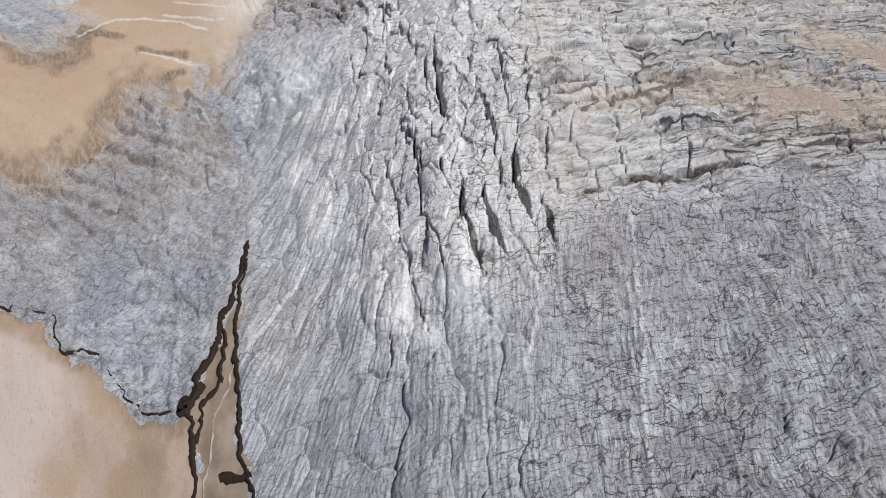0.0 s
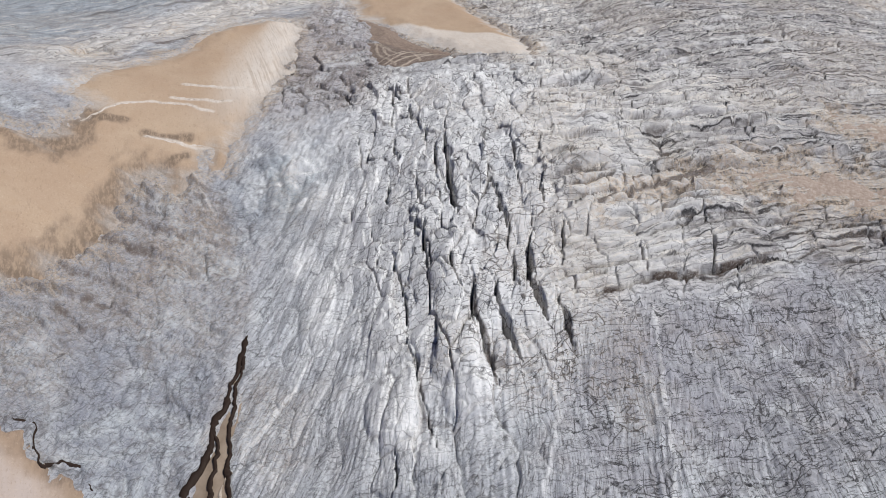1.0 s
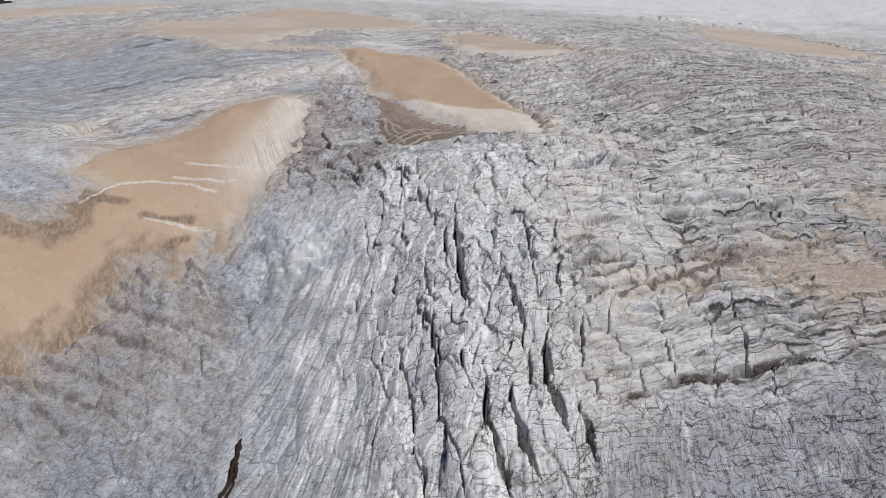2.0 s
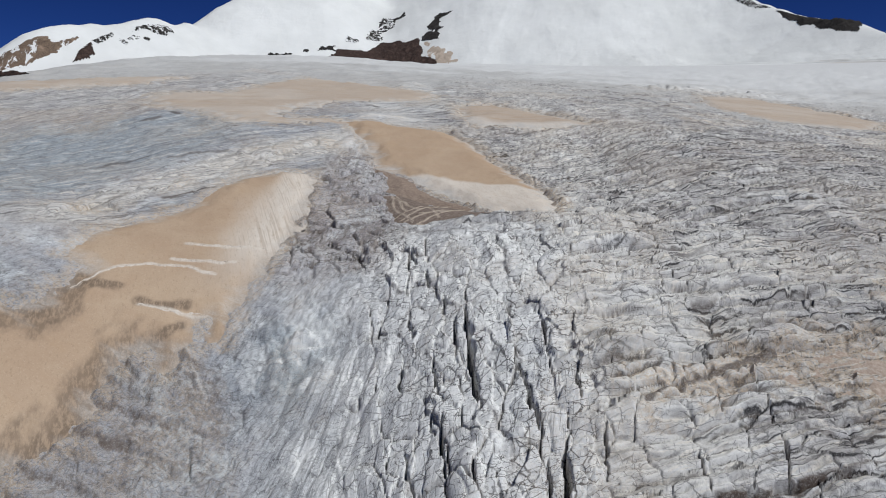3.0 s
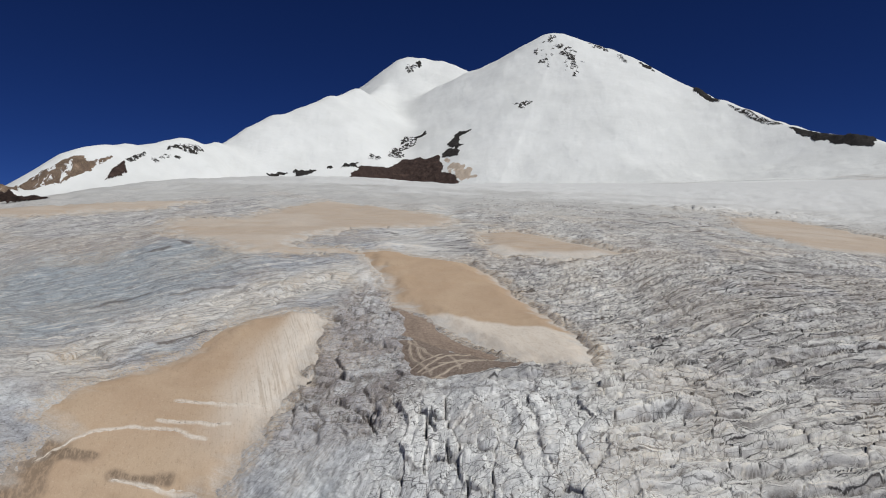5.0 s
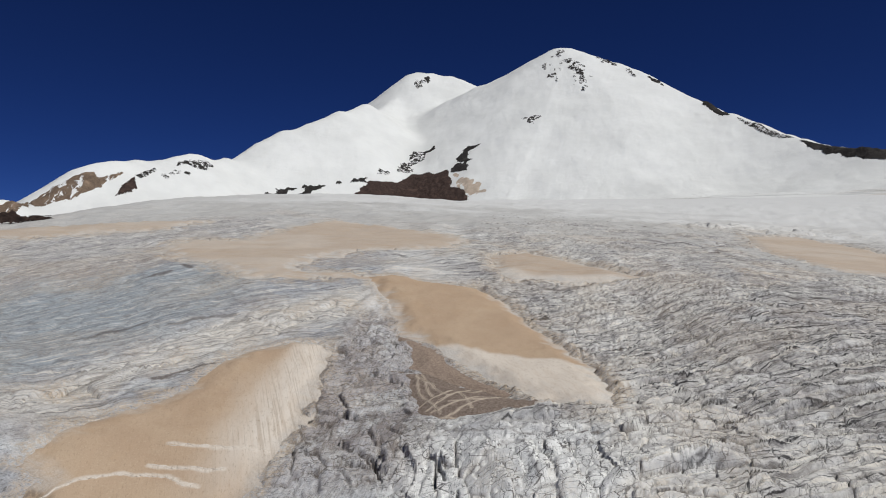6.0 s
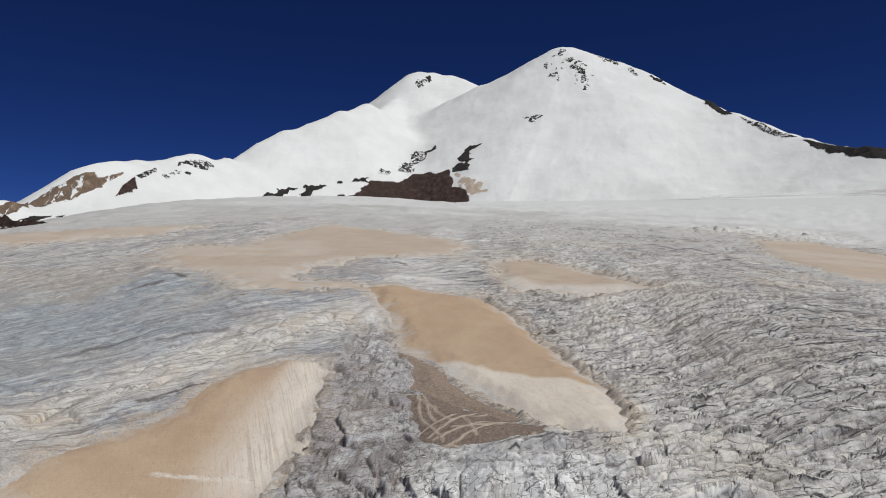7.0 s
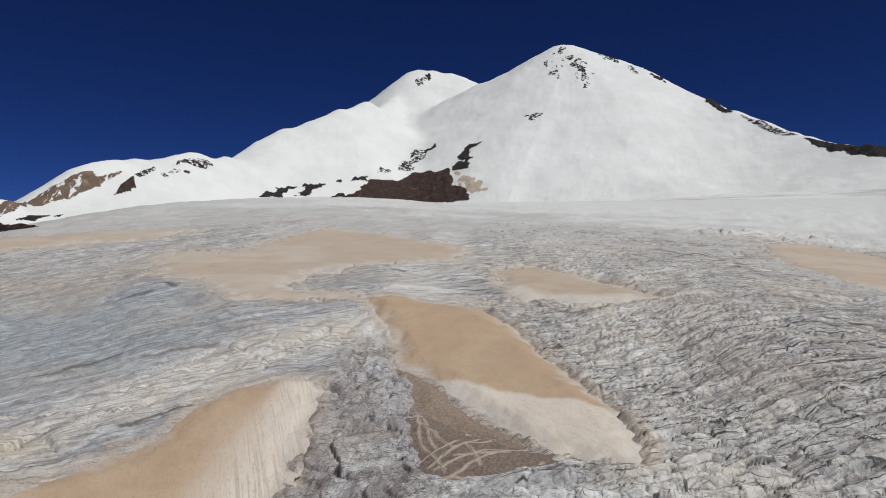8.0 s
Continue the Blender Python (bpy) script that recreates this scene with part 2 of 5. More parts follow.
def mountain_material():
    m = Nodes("firn_snow", 0.75, 0.25)
    clean, dust = m.layer("clean"), m.layer("dust")
    broad = m.noise(0.004, 6, 0.6)
    flow = m.noise(0.02, 8, 0.65, 0.5)
    grain = m.noise(0.12, 8, 0.7)
    snow = m.mix(m.span(broad, 0.3, 0.7), (0.69, 0.695, 0.685), (0.78, 0.785, 0.775))
    snow = m.mix(m.span(flow, 0.55, 0.8, 0.0, 0.25), snow, (0.62, 0.60, 0.57))
    ice = m.mix(m.span(flow, 0.35, 0.65), (0.40, 0.41, 0.42), (0.62, 0.62, 0.61))
    ice = m.mix(m.math("MULTIPLY", dust, m.span(flow, 0.3, 0.6)), ice, (0.58, 0.45, 0.33))
    colour = m.mix(clean, ice, snow)
    ripple = m.noise(1.0, 6, 0.7, 0.6, m.stretch((0.012, 0.02, 0.02), -12))
    crest = m.noise(1.0, 5, 0.65, 0.4, m.stretch((0.045, 0.03, 0.03), 10))
    colour = m.mix(m.math("MULTIPLY", m.layer("rippled"), m.math("MULTIPLY", m.span(ripple, 0.48, 0.58), m.span(crest, 0.5, 0.57, 0.0, 0.85))), colour, (0.36, 0.35, 0.34))
    colour = m.mix(m.math("MULTIPLY", m.layer("rippled"), m.span(broad, 0.5, 0.7, 0.0, 0.35)), colour, (0.66, 0.62, 0.57))
    return m.done(colour, m.bump(grain, 0.5, 3.0, m.bump(flow, 0.35, 10.0)))


def rock_material(name="lava_rock", dark=(0.02, 0.015, 0.014), light=(0.085, 0.055, 0.046), snowy=0.0, streaks=False):
    m = Nodes(name, 0.92, 0.15)
    broad = m.noise(0.03, 6, 0.65)
    grain = m.noise(0.25, 9, 0.75)
    colour = m.mix(m.span(grain, 0.3, 0.7), dark, light)
    colour = m.mix(m.span(broad, 0.5, 0.75, 0.0, 0.7), colour, tuple(c * 1.6 for c in light))
    if snowy:
        colour = m.mix(m.span(m.noise(1.0, 6, 0.65, 0.5, m.stretch((0.05, 0.012, 0.012), 20)) if streaks else m.noise(0.06, 8, 0.7, 0.5), 0.62 - snowy * 0.3, 0.66 - snowy * 0.3), colour, (0.8, 0.8, 0.8))
    return m.done(colour, m.bump(grain, 1.0, 4.0))


def silt_material():
    m = Nodes("wet_silt", 0.55, 0.4)
    broad = m.noise(0.25, 6, 0.65)
    grain = m.noise(4.0, 7, 0.7)
    colour = m.mix(m.span(broad, 0.3, 0.7), (0.235, 0.175, 0.125), (0.34, 0.27, 0.205))
    colour = m.mix(m.span(grain, 0.5, 0.8, 0.0, 0.5), colour, (0.17, 0.125, 0.09))
    return m.done(colour, m.bump(grain, 0.5, 0.08))


def water_material():
    m = Nodes("dark_meltwater", 0.7, 0.12)
    grain = m.noise(1.5, 5, 0.6)
    return m.done(m.mix(grain, (0.016, 0.010, 0.008), (0.05, 0.033, 0.025)), m.bump(grain, 0.3, 0.05))


ICE, DUSTED, DEBRIS, FIRN = ice_material(), dirty_snow_material(), debris_material(), mountain_material()
PINK = debris_material("pinkish_grit", (0.33, 0.255, 0.205), (0.52, 0.435, 0.37))
TAUPE = debris_material("taupe_grit", (0.22, 0.165, 0.13), (0.38, 0.30, 0.245))
LAVA, SILT, WATER = rock_material(), silt_material(), water_material()

# ---- the lie of the land ----
# Heights at the corners of a fan of squares round the start, every 12.5 degrees and in ten even ratios from 80 to 1000 m.
NEAR_HEIGHTS = [
    (-59.4, -38.7, -19.5, -3.4, 9.3, 16.9, 20.2, 21.9, 23.4),
    (-24.3, -11.6, 2.5, 15.2, 29.4, 28.5, 26.5, 27, 28.7),
    (16.9, 15.6, 18.9, 28.9, 39.6, 37.3, 34.8, 36.4, 35.1),
    (63.7, 51.5, 34.7, 34.8, 65.4, 65.4, 44.6, 41.2, 36.6),
    (90.1, 85.4, 67.1, 64.4, 83.5, 77.9, 69.3, 48.9, 36),
    (83.3, 83.2, 88.9, 91, 79.9, 86.4, 91.9, 72.5, 50.2),
]
FAR_HEIGHTS = [
    (82.9, 91.2, 105.8, 114.6, 109.2, 109.1, 100.1, 84, 65.1),
    (102, 114.9, 124.3, 125, 122.3, 119.5, 106.8, 92.2, 78.2),
    (127.5, 137.9, 149.3, 153, 145.1, 132.7, 116.2, 106.1, 98.5),
    (161.6, 170, 178.1, 180.7, 173.4, 161.6, 150.7, 140.9, 131.8),
    (199.4, 201.5, 202.4, 200.5, 195, 188.6, 185.7, 180.5, 173.8),
    (236.9, 231.3, 225.8, 220.9, 217.2, 215.3, 215.6, 216.5, 217),
]
NET = np.array(NEAR_HEIGHTS + FAR_HEIGHTS)
# The mountain's crest lines: how steeply the land falls away from each, then degrees, metres from the start and height.
EAST_CREST = (
    0.70, (-3.8, 4240, 1093), (-1.5, 4246, 1147), (-0.2, 4275, 1169), (1.0, 4300, 1219), (2.8, 4338, 1314), (4.2, 4365, 1382), (5.0, 4378, 1396), (5.9, 4372, 1399), (6.8, 4361, 1362),
    (8.1, 4324, 1294), (9.6, 4252, 1255), (10.9, 4191, 1164), (12.6, 4088, 1038), (13.8, 4006, 992), (15.8, 3871, 912), (17.7, 3724, 821), (19.6, 3581, 727), (21.4, 3438, 634),
    (22.5, 3344, 597), (23.7, 3263, 547), (24.9, 3193, 534), (27.1, 3063, 514), (29.3, 2926, 448),
)
WEST_CREST = (
    0.80, (-20.7, 3217, 572), (-19.9, 3273, 566), (-19.2, 3307, 626), (-18.2, 3363, 655), (-17.3, 3405, 721), (-15.1, 3509, 780), (-14.0, 3562, 821), (-12.9, 3639, 876), (-10.7, 3877, 975),
    (-9.3, 4201, 1016), (-8.8, 4333, 1096), (-7.7, 4593, 1163), (-7.3, 4684, 1342), (-6.6, 4749, 1387), (-5.4, 4775, 1393), (-3.8, 4760, 1364), (-2.9, 4733, 1327), (-1.5, 4700, 1260),
)
FAR_LEFT_CREST = (
    0.80, (-38.1, 2410, 243), (-37.0, 2441, 278), (-36.2, 2463, 288), (-34.8, 2566, 265), (-33.8, 2619, 314), (-32.9, 2664, 354), (-31.9, 2715, 412), (-31.2, 2748, 425), (-30.3, 2782, 454),
    (-29.4, 2811, 470), (-27.9, 2857, 480), (-26.1, 2913, 483), (-25.2, 2945, 502), (-24.2, 2984, 529), (-23.6, 3020, 534), (-23.0, 3055, 526), (-21.7, 3129, 572),
)
RIDGES = [EAST_CREST, WEST_CREST, FAR_LEFT_CREST]


def smooth(low, high, v):
    t = np.clip((v - low) / (high - low), 0, 1)
    return t * t * (3 - 2 * t)


def window(v, a, b, c, d):
    return smooth(a, b, v) * (1 - smooth(c, d, v))


def hashed(i, j, seed):
    n = (i.astype(np.int64) * 374761393 + j.astype(np.int64) * 668265263 + seed * 974711 + 1013904223) & 0xFFFFFFFF
    n = ((n ^ (n >> 13)) * 1274126177) & 0xFFFFFFFF
    n = ((n ^ (n >> 16)) * 2246822519) & 0xFFFFFFFF
    return ((n ^ (n >> 15)) & 0xFFFFFF) / float(0xFFFFFF)


def vnoise(x, y, seed=0):
    """Smooth noise, -1 to 1, with a wavelength of about 2."""
    i, j = np.floor(x), np.floor(y)
    fx, fy = x - i, y - j
    i, j = i.astype(np.int64), j.astype(np.int64)
    fx, fy = fx * fx * (3 - 2 * fx), fy * fy * (3 - 2 * fy)
    a, b = hashed(i, j, seed), hashed(i + 1, j, seed)
    c, d = hashed(i, j + 1, seed), hashed(i + 1, j + 1, seed)
    low = a + (b - a) * fx
    return 2 * (low + (c + (d - c) * fx - low) * fy) - 1


def fbm(x, y, octaves=4, seed=0, gain=0.5):
    total, size = 0.0, 1.0
    for n in range(octaves):
        total = total + size * vnoise(x, y, seed + n)
        x, y, size = 2.03 * x + 0.37 * y, 2.03 * y - 0.37 * x, size * gain
    return total


def cells(u, v, seed, jitter=0.8):
    """Cellular noise: the distance to the nearest seed, the gap to the second nearest, and the nearest cell's random number and slant."""
    iu, iv = np.floor(u).astype(np.int64), np.floor(v).astype(np.int64)
    near, second, which, tilt = np.full(u.shape, 9.0), np.full(u.shape, 9.0), np.zeros(u.shape), np.zeros(u.shape)
    for di in (-1, 0, 1):
        for dj in (-1, 0, 1):
            i, j = iu + di, iv + dj
            pu = i + 0.5 + jitter * (hashed(i, j, seed) - 0.5)
            pv = j + 0.5 + jitter * (hashed(i, j, seed + 7) - 0.5)
            d = np.hypot(u - pu, v - pv)
            closer = d < near
            second = np.where(closer, near, np.minimum(second, d))
            which = np.where(closer, hashed(i, j, seed + 13), which)
            tilt = np.where(closer, (u - pu) * (hashed(i, j, seed + 17) - 0.5) + (v - pv) * (hashed(i, j, seed + 19) - 0.5), tilt)
            near = np.where(closer, d, near)
    return near, second - near, which, tilt


def to_line(x, y, points):
    """The distance from (x, y) to an open line of points."""
    best = np.full(x.shape, 1e9)
    for (ax, ay), (bx, by) in zip(points, points[1:]):
        dx, dy = bx - ax, by - ay
        t = np.clip(((x - ax) * dx + (y - ay) * dy) / (dx * dx + dy * dy), 0, 1)
        best = np.minimum(best, np.hypot(x - ax - t * dx, y - ay - t * dy))
    return best


def inside(x, y, points):
    """The distance to a closed outline, positive inside."""
    ring = list(points) + [points[0]]
    far = to_line(x, y, ring)
    odd = np.zeros(x.shape, bool)
    for (ax, ay), (bx, by) in zip(ring, ring[1:]):
        if ay != by:
            odd ^= ((ay > y) != (by > y)) & (x < (bx - ax) * (y - ay) / (by - ay) + ax)
    return np.where(odd, far, -far)


def spline(t):
    return (1 - t) ** 3 / 6, (3 * t ** 3 - 6 * t ** 2 + 4) / 6, (-3 * t ** 3 + 3 * t ** 2 + 3 * t + 1) / 6, t ** 3 / 6


def base(x, y):
    """The smooth height of the land: the glacier's slope, and the mountain that it comes down from."""
    r, a = np.maximum(np.hypot(x, y), 0.5), np.degrees(np.arctan2(x, y))
    ua = np.clip((a + 37.5) / 12.5, 0, 5.9999)
    brow = np.interp(a, [-60, -33, -28, -23.5, -17, -10, -3, 3, 8], [520, 545, 590, 630, 670, 695, 725, 850, 1000])   # the bench's edge
    ul = np.clip(np.log(np.where(r < 450, r, -higher(-r, -brow, 60.0)) / 80) / (math.log(12.5) / 9), 0, 8.9999)
    ia, il = ua.astype(int), ul.astype(int)
    wa, wl = spline(ua - ia), spline(ul - il)
    z = sum(wl[i] * wa[j] * NET[il + i, ia + j] for i in range(4) for j in range(4))
    z = z - 0.36 * np.maximum(80 - r, 0)
    z = z + (0.10 * smooth(3, 14, a) - 0.02) * np.clip(r - brow, 0, 1200) + 0.07 * window(a, -38, -20, -13, 0) * (np.clip(r - brow + 60, 0, 250) - np.clip(r - brow - 190, 0, 250))
    far = np.flatnonzero((r > 600) & (np.abs(a) < 80))
    fx, fy, peak = x[far], y[far], np.full(len(far), -1e3)
    for fall, *crest in RIDGES:
        points = [(d * math.sin(radians(q)), d * math.cos(radians(q)), h) for q, d, h in crest]
        total = np.zeros(len(far))
        for (ax, ay, az), (bx, by, bz) in zip(points, points[1:]):
            dx, dy = bx - ax, by - ay
            t = np.clip(((fx - ax) * dx + (fy - ay) * dy) / (dx * dx + dy * dy), 0, 1)
            d = np.hypot(fx - ax - t * dx, fy - ay - t * dy)
            total += np.exp((az + (bz - az) * t - fall * (np.sqrt(d * d + 30 ** 2) - 30) - 1400) / 28.0)
        peak = higher(peak, 1380 + 28.0 * np.log(total + 1e-60), 60.0)
    z[far] = np.where(r[far] < 700, z[far], higher(z[far], peak, 260.0 * smooth(700, 2000, r[far]) + 1.0))
    behind = smooth(48, 110, np.abs(a))
    return z + (-20 - 0.2 * r - z) * behind


def higher(a, b, blend):
    """The higher of two heights, rounded off where they meet."""
    t = np.clip(0.5 + 0.5 * (a - b) / blend, 0, 1)
    return b + (a - b) * t + blend * t * (1 - t)


def far_relief(x, y):
    """Hollows and wind-packed swells of the high snow."""
    r = np.hypot(x, y)
    rise = smooth(1000, 1500, r)
    return rise * (11 * fbm(x / 330, y / 330, 3, 111) + 2.6 * fbm(x / 70, y / 110, 4, 117))

# ---- outlines on the plan, in metres ----
WEST_SNOW = [
    (-50, 242), (-46.4, 230.6), (-45.8, 216), (-46.2, 201.4), (-48.1, 192), (-49.1, 186), (-51.6, 180.3), (-52.7, 171.7), (-52.9, 166.2),
    (-55.2, 165.7), (-57.8, 171.4), (-59.2, 170), (-58.6, 165.4), (-58.3, 161), (-57.5, 157), (-59.7, 154), (-62.1, 153.8), (-64.1, 156.5),
    (-65, 160), (-66.1, 158.2), (-68.1, 154.5), (-68.5, 146), (-68.2, 137), (-72, 131.3), (-72.8, 126.6), (-76, 123), (-80, 119), (-115, 116),
    (-118, 145), (-104, 153.5), (-87.8, 157), (-86.9, 167.3), (-86.5, 176), (-92, 177.3), (-92, 191), (-86.8, 199.5), (-80, 207),
    (-75.7, 212.8), (-73.8, 226.5), (-69.7, 234), (-60, 240.6),
]
POND_SNOW = [
    (-82, 99), (-77.7, 100.3), (-73, 100.9), (-70.8, 101.1), (-68.2, 102), (-65.8, 102.4), (-65.4, 99.3), (-63, 97.9), (-60.2, 99.4), (-57.8, 99.4), (-55.3, 97.4), (-51.4, 94.9),
    (-48.8, 93.4), (-45.2, 93.7), (-42.0, 93.2), (-38.9, 90.6), (-36.2, 83.1), (-36.2, 76), (-37, 66), (-82, 66),
]
STREAM_BED = [
    (-38.8, 126.5), (-38.2, 120.5), (-37.5, 114.7), (-36.4, 111.6), (-35.9, 105.6), (-34.5, 100.4), (-34.0, 95.8), (-33.2, 92.4), (-31.6, 87.7), (-30.0, 84.0), (-28.6, 81.0), (-27, 66),
    (-39, 66), (-39.4, 83.1), (-39.9, 86), (-40.3, 89.4), (-42.4, 92.9), (-43.4, 94.9), (-42.1, 97.4), (-41, 101), (-40.2, 106), (-39.9, 111.3), (-39.1, 116.6),
]
MAIN_DUNE = [
    (-51, 302), (-41, 308), (-25, 304), (-11, 299), (0, 286), (6, 268), (14, 252), (20.6, 232.5), (23, 211), (20, 202), (13.6, 203.4), (5, 210.5),
    (-2.1, 217.7), (-8.8, 229), (-16.2, 238.7), (-22.6, 247.7), (-28, 251), (-32, 255), (-37, 273), (-45, 289),
]
UPPER_SNOW = [
    (-157, 359), (-156, 387), (-126, 384), (-119, 442), (-105, 478), (-63, 456), (-29, 430), (-19, 404), (-26, 375), (-49, 361), (-77, 335),
    (-78, 312), (-51, 305), (-47, 298), (-66, 293), (-92, 293), (-104, 305), (-114, 318), (-137, 333),
]
EAST_DUNE = [(-8, 353), (10, 367), (25, 349), (38, 330), (50, 314), (36, 307), (27, 307), (11, 310), (2, 307), (-4, 323)]
FAR_EAST_SNOW = [(148, 501), (189, 525), (199, 486), (205, 442), (210, 393), (170, 335), (142, 339), (127, 345), (123, 376), (124, 412)]
EAST_SNOW = [
    (26.4, 133.7), (34.9, 137.8), (43, 144.6), (53.1, 148.6), (57.8, 152.5), (68.4, 156), (76.6, 156), (87.4, 154.3), (97, 153.4), (97, 143.7),
    (81.8, 143.1), (74.5, 143.4), (66.8, 143.4), (60.8, 144.8), (51.8, 144.6), (44.6, 142.5), (35.5, 136),
]
EAST_UPPER_SNOW = [(87.7, 178.1), (97.4, 175.5), (112, 174), (112, 162), (92, 163.2), (89, 167), (85.3, 170)]
FAR_WEST_SNOW = [(-290, 400), (-246, 433), (-209, 450), (-176, 453), (-181, 421), (-215, 404), (-234, 387), (-270, 380)]
LEE_DEBRIS = [
    (-28.9, 229.4), (-19.9, 228.2), (-7.3, 218.2), (0.5, 212.2), (11.7, 206), (15, 203.5), (12.4, 202), (7.2, 201.6), (1.3, 203), (-6.1, 200.3), (-14.3, 201), (-20.5, 203.9), (-23.2, 211), (-25, 220),
]
TAUPE_STRIP = [(-31, 252.5), (-26.9, 250.8), (-20.7, 246), (-12.4, 231), (-3.2, 220), (2, 213.5), (-2, 212.5), (-8.5, 217.3), (-19.9, 227), (-26.5, 230), (-27, 240)]
# Open crevasses: width, depth, then the line of each.
UPPER_RIFTS = [
    (1.3, 9, (-2.3, 158.3), (-1.6, 151.9), (-1.0, 144.5), (-0.2, 138.6), (0.6, 134.7)),
    (0.9, 4, (-4.0, 157.4), (-3.7, 151.4), (-3.3, 146.2)),
    (0.7, 5, (-8.3, 150.1), (-7.1, 145.2), (-6.1, 140.6), (-5.5, 138.4)),
    (1.2, 5, (-13.8, 163.1), (-12.7, 158.5), (-12.0, 155.3)),
    (0.8, 5, (-13.5, 152.9), (-13.5, 148.0), (-12.8, 143.8)),
    (1.3, 5, (-10.9, 176.4), (-9.6, 169.7)),
    (1.0, 5, (-14.5, 174.8), (-14.5, 168.9)),
    (0.8, 4, (-28.6, 193.1), (-27.0, 187.5), (-25.2, 184.1)),
    (1.5, 4, (-6.4, 165.6), (-5.9, 159.7)),
    (1.2, 5, (-15.0, 186.8), (-13.2, 180.2)),
    (1.2, 5, (5.5, 157.5), (6.7, 151.6)),
    (1.2, 5, (6.7, 144.2), (6.8, 139.4)),
    (1.3, 5, (7.7, 138.8), (8.5, 134.6), (9.5, 132.7), (9.8, 129.0)),
    (0.9, 6, (-5.3, 137.2), (-5.9, 134.1), (-5.3, 130.5), (-4.7, 126.9)),
    (0.6, 4, (-7.6, 138.3), (-6.3, 134.4), (-5.7, 132.4)),
    (0.5, 4, (-12.2, 136.6), (-11.0, 132.7), (-10.7, 129.8), (-9.7, 126.7), (-8.8, 123.1), (-8.2, 119.8), (-8.3, 117.2)),
    (0.6, 4, (-15.1, 135.4), (-13.4, 131.0), (-11.4, 127.8)),
]
LOWER_RIFTS = [
    (0.8, 6, (2.8, 124.8), (3.6, 121.1), (3.0, 118.0), (3.7, 114.1), (4.6, 111.3), (5.3, 109.1), (6.0, 106.5), (6.9, 102.9)),
    (1.1, 7, (7.4, 119.7), (7.0, 117.1), (7.4, 113.9), (8.5, 111.2), (9.3, 109.1), (10.3, 105.6)),
    (0.5, 4, (10.5, 125.9), (10.5, 120.8), (10.6, 117.6)),
    (1.6, 9, (13.9, 129.1), (12.7, 125.6), (12.9, 122.2), (13.6, 117.8), (14.3, 114.2), (15.1, 111.7)),
    (0.8, 5, (19.6, 130.1), (19.7, 127.0), (18.6, 122.5)),
    (0.7, 5, (17.2, 115.6), (18.1, 112.1), (18.3, 110.1), (19.0, 107.2)),
    (1.2, 4, (16.2, 138.4), (16.2, 134.8), (16.6, 133.4)),
    (0.7, 4, (14.3, 132.9), (13.9, 129.7)),
    (0.5, 3, (-7.3, 113.1), (-6.2, 110.0), (-5.0, 104.8), (-4.4, 101.6), (-2.8, 97.1), (-1.8, 95.0)),
    (0.5, 2.5, (-8.7, 97.4), (-8.1, 94.4), (-8.5, 91.9), (-10.3, 90.1)),
]
EAST_RIFTS = [
    (1.5, 4, (26.1, 117.3), (29.9, 118.9), (33.4, 120.7), (38.9, 122.1), (44.6, 123.7), (50.9, 126.1)),
    (0.4, 2, (18.0, 116.6), (21.5, 116.5), (26.1, 117.3)),
    (0.4, 2, (34.8, 136.2), (34.8, 131.5)),
    (0.4, 2, (32.8, 128.5), (32.8, 123.8), (33.4, 121.1)),
    (0.35, 1.5, (28.8, 140.0), (29.6, 136.4)),
    (0.35, 1.5, (10.8, 140.3), (17.4, 141.1)),
    (0.35, 1.5, (18.9, 131.4), (23.3, 132.4)),
    (0.4, 2, (47.2, 136.9), (47.3, 130.2), (45.2, 123.8)),
    (0.35, 1.5, (21.8, 118.8), (27.2, 121.0), (31.6, 122.5)),
    (0.4, 2, (32.3, 144.0), (32.6, 140.8), (34.8, 138.4)),
    (0.4, 2, (38.3, 147.4), (41.2, 144.1)),
    (0.9, 2.5, (65.5, 167.2), (65.2, 161.9)),
    (0.4, 2, (51.2, 126.0), (59.1, 128.3)),
    (0.4, 2, (50.1, 136.8), (58.2, 136.7), (69.0, 140.8)),
]
SMALL_RIFTS = [(0.9, 4, (24.6, 133.7), (25.6, 134.1)), (0.5, 2, (-69.2, 110.8), (-68.4, 110.8)), (0.5, 2.5, (-39.2, 127.5), (-38.6, 120))]
CREVASSES = UPPER_RIFTS + LOWER_RIFTS + EAST_RIFTS + SMALL_RIFTS
# Bulges in front of the icefall: centre, half-widths, height.
MOUNDS = [(0.6, 108.8, 4.4, 4.6, 2.0), (2.6, 102.8, 4.8, 4.4, 1.9), (-9.6, 104.5, 4.4, 6.0, 1.9), (-12.0, 118.5, 4.2, 6.5, 1.0), (-3.6, 94.2, 2.8, 3.2, 1.2), (-7, 97.5, 2.2, 3, 1.0),
          (-25.2, 128.7, 3.4, 9.0, 0.7), (-31, 141.8, 3.4, 5.0, 0.5), (1.6, 131.5, 2.5, 5, 1.2), (-1.6, 124.5, 2.5, 5, 1.4)]
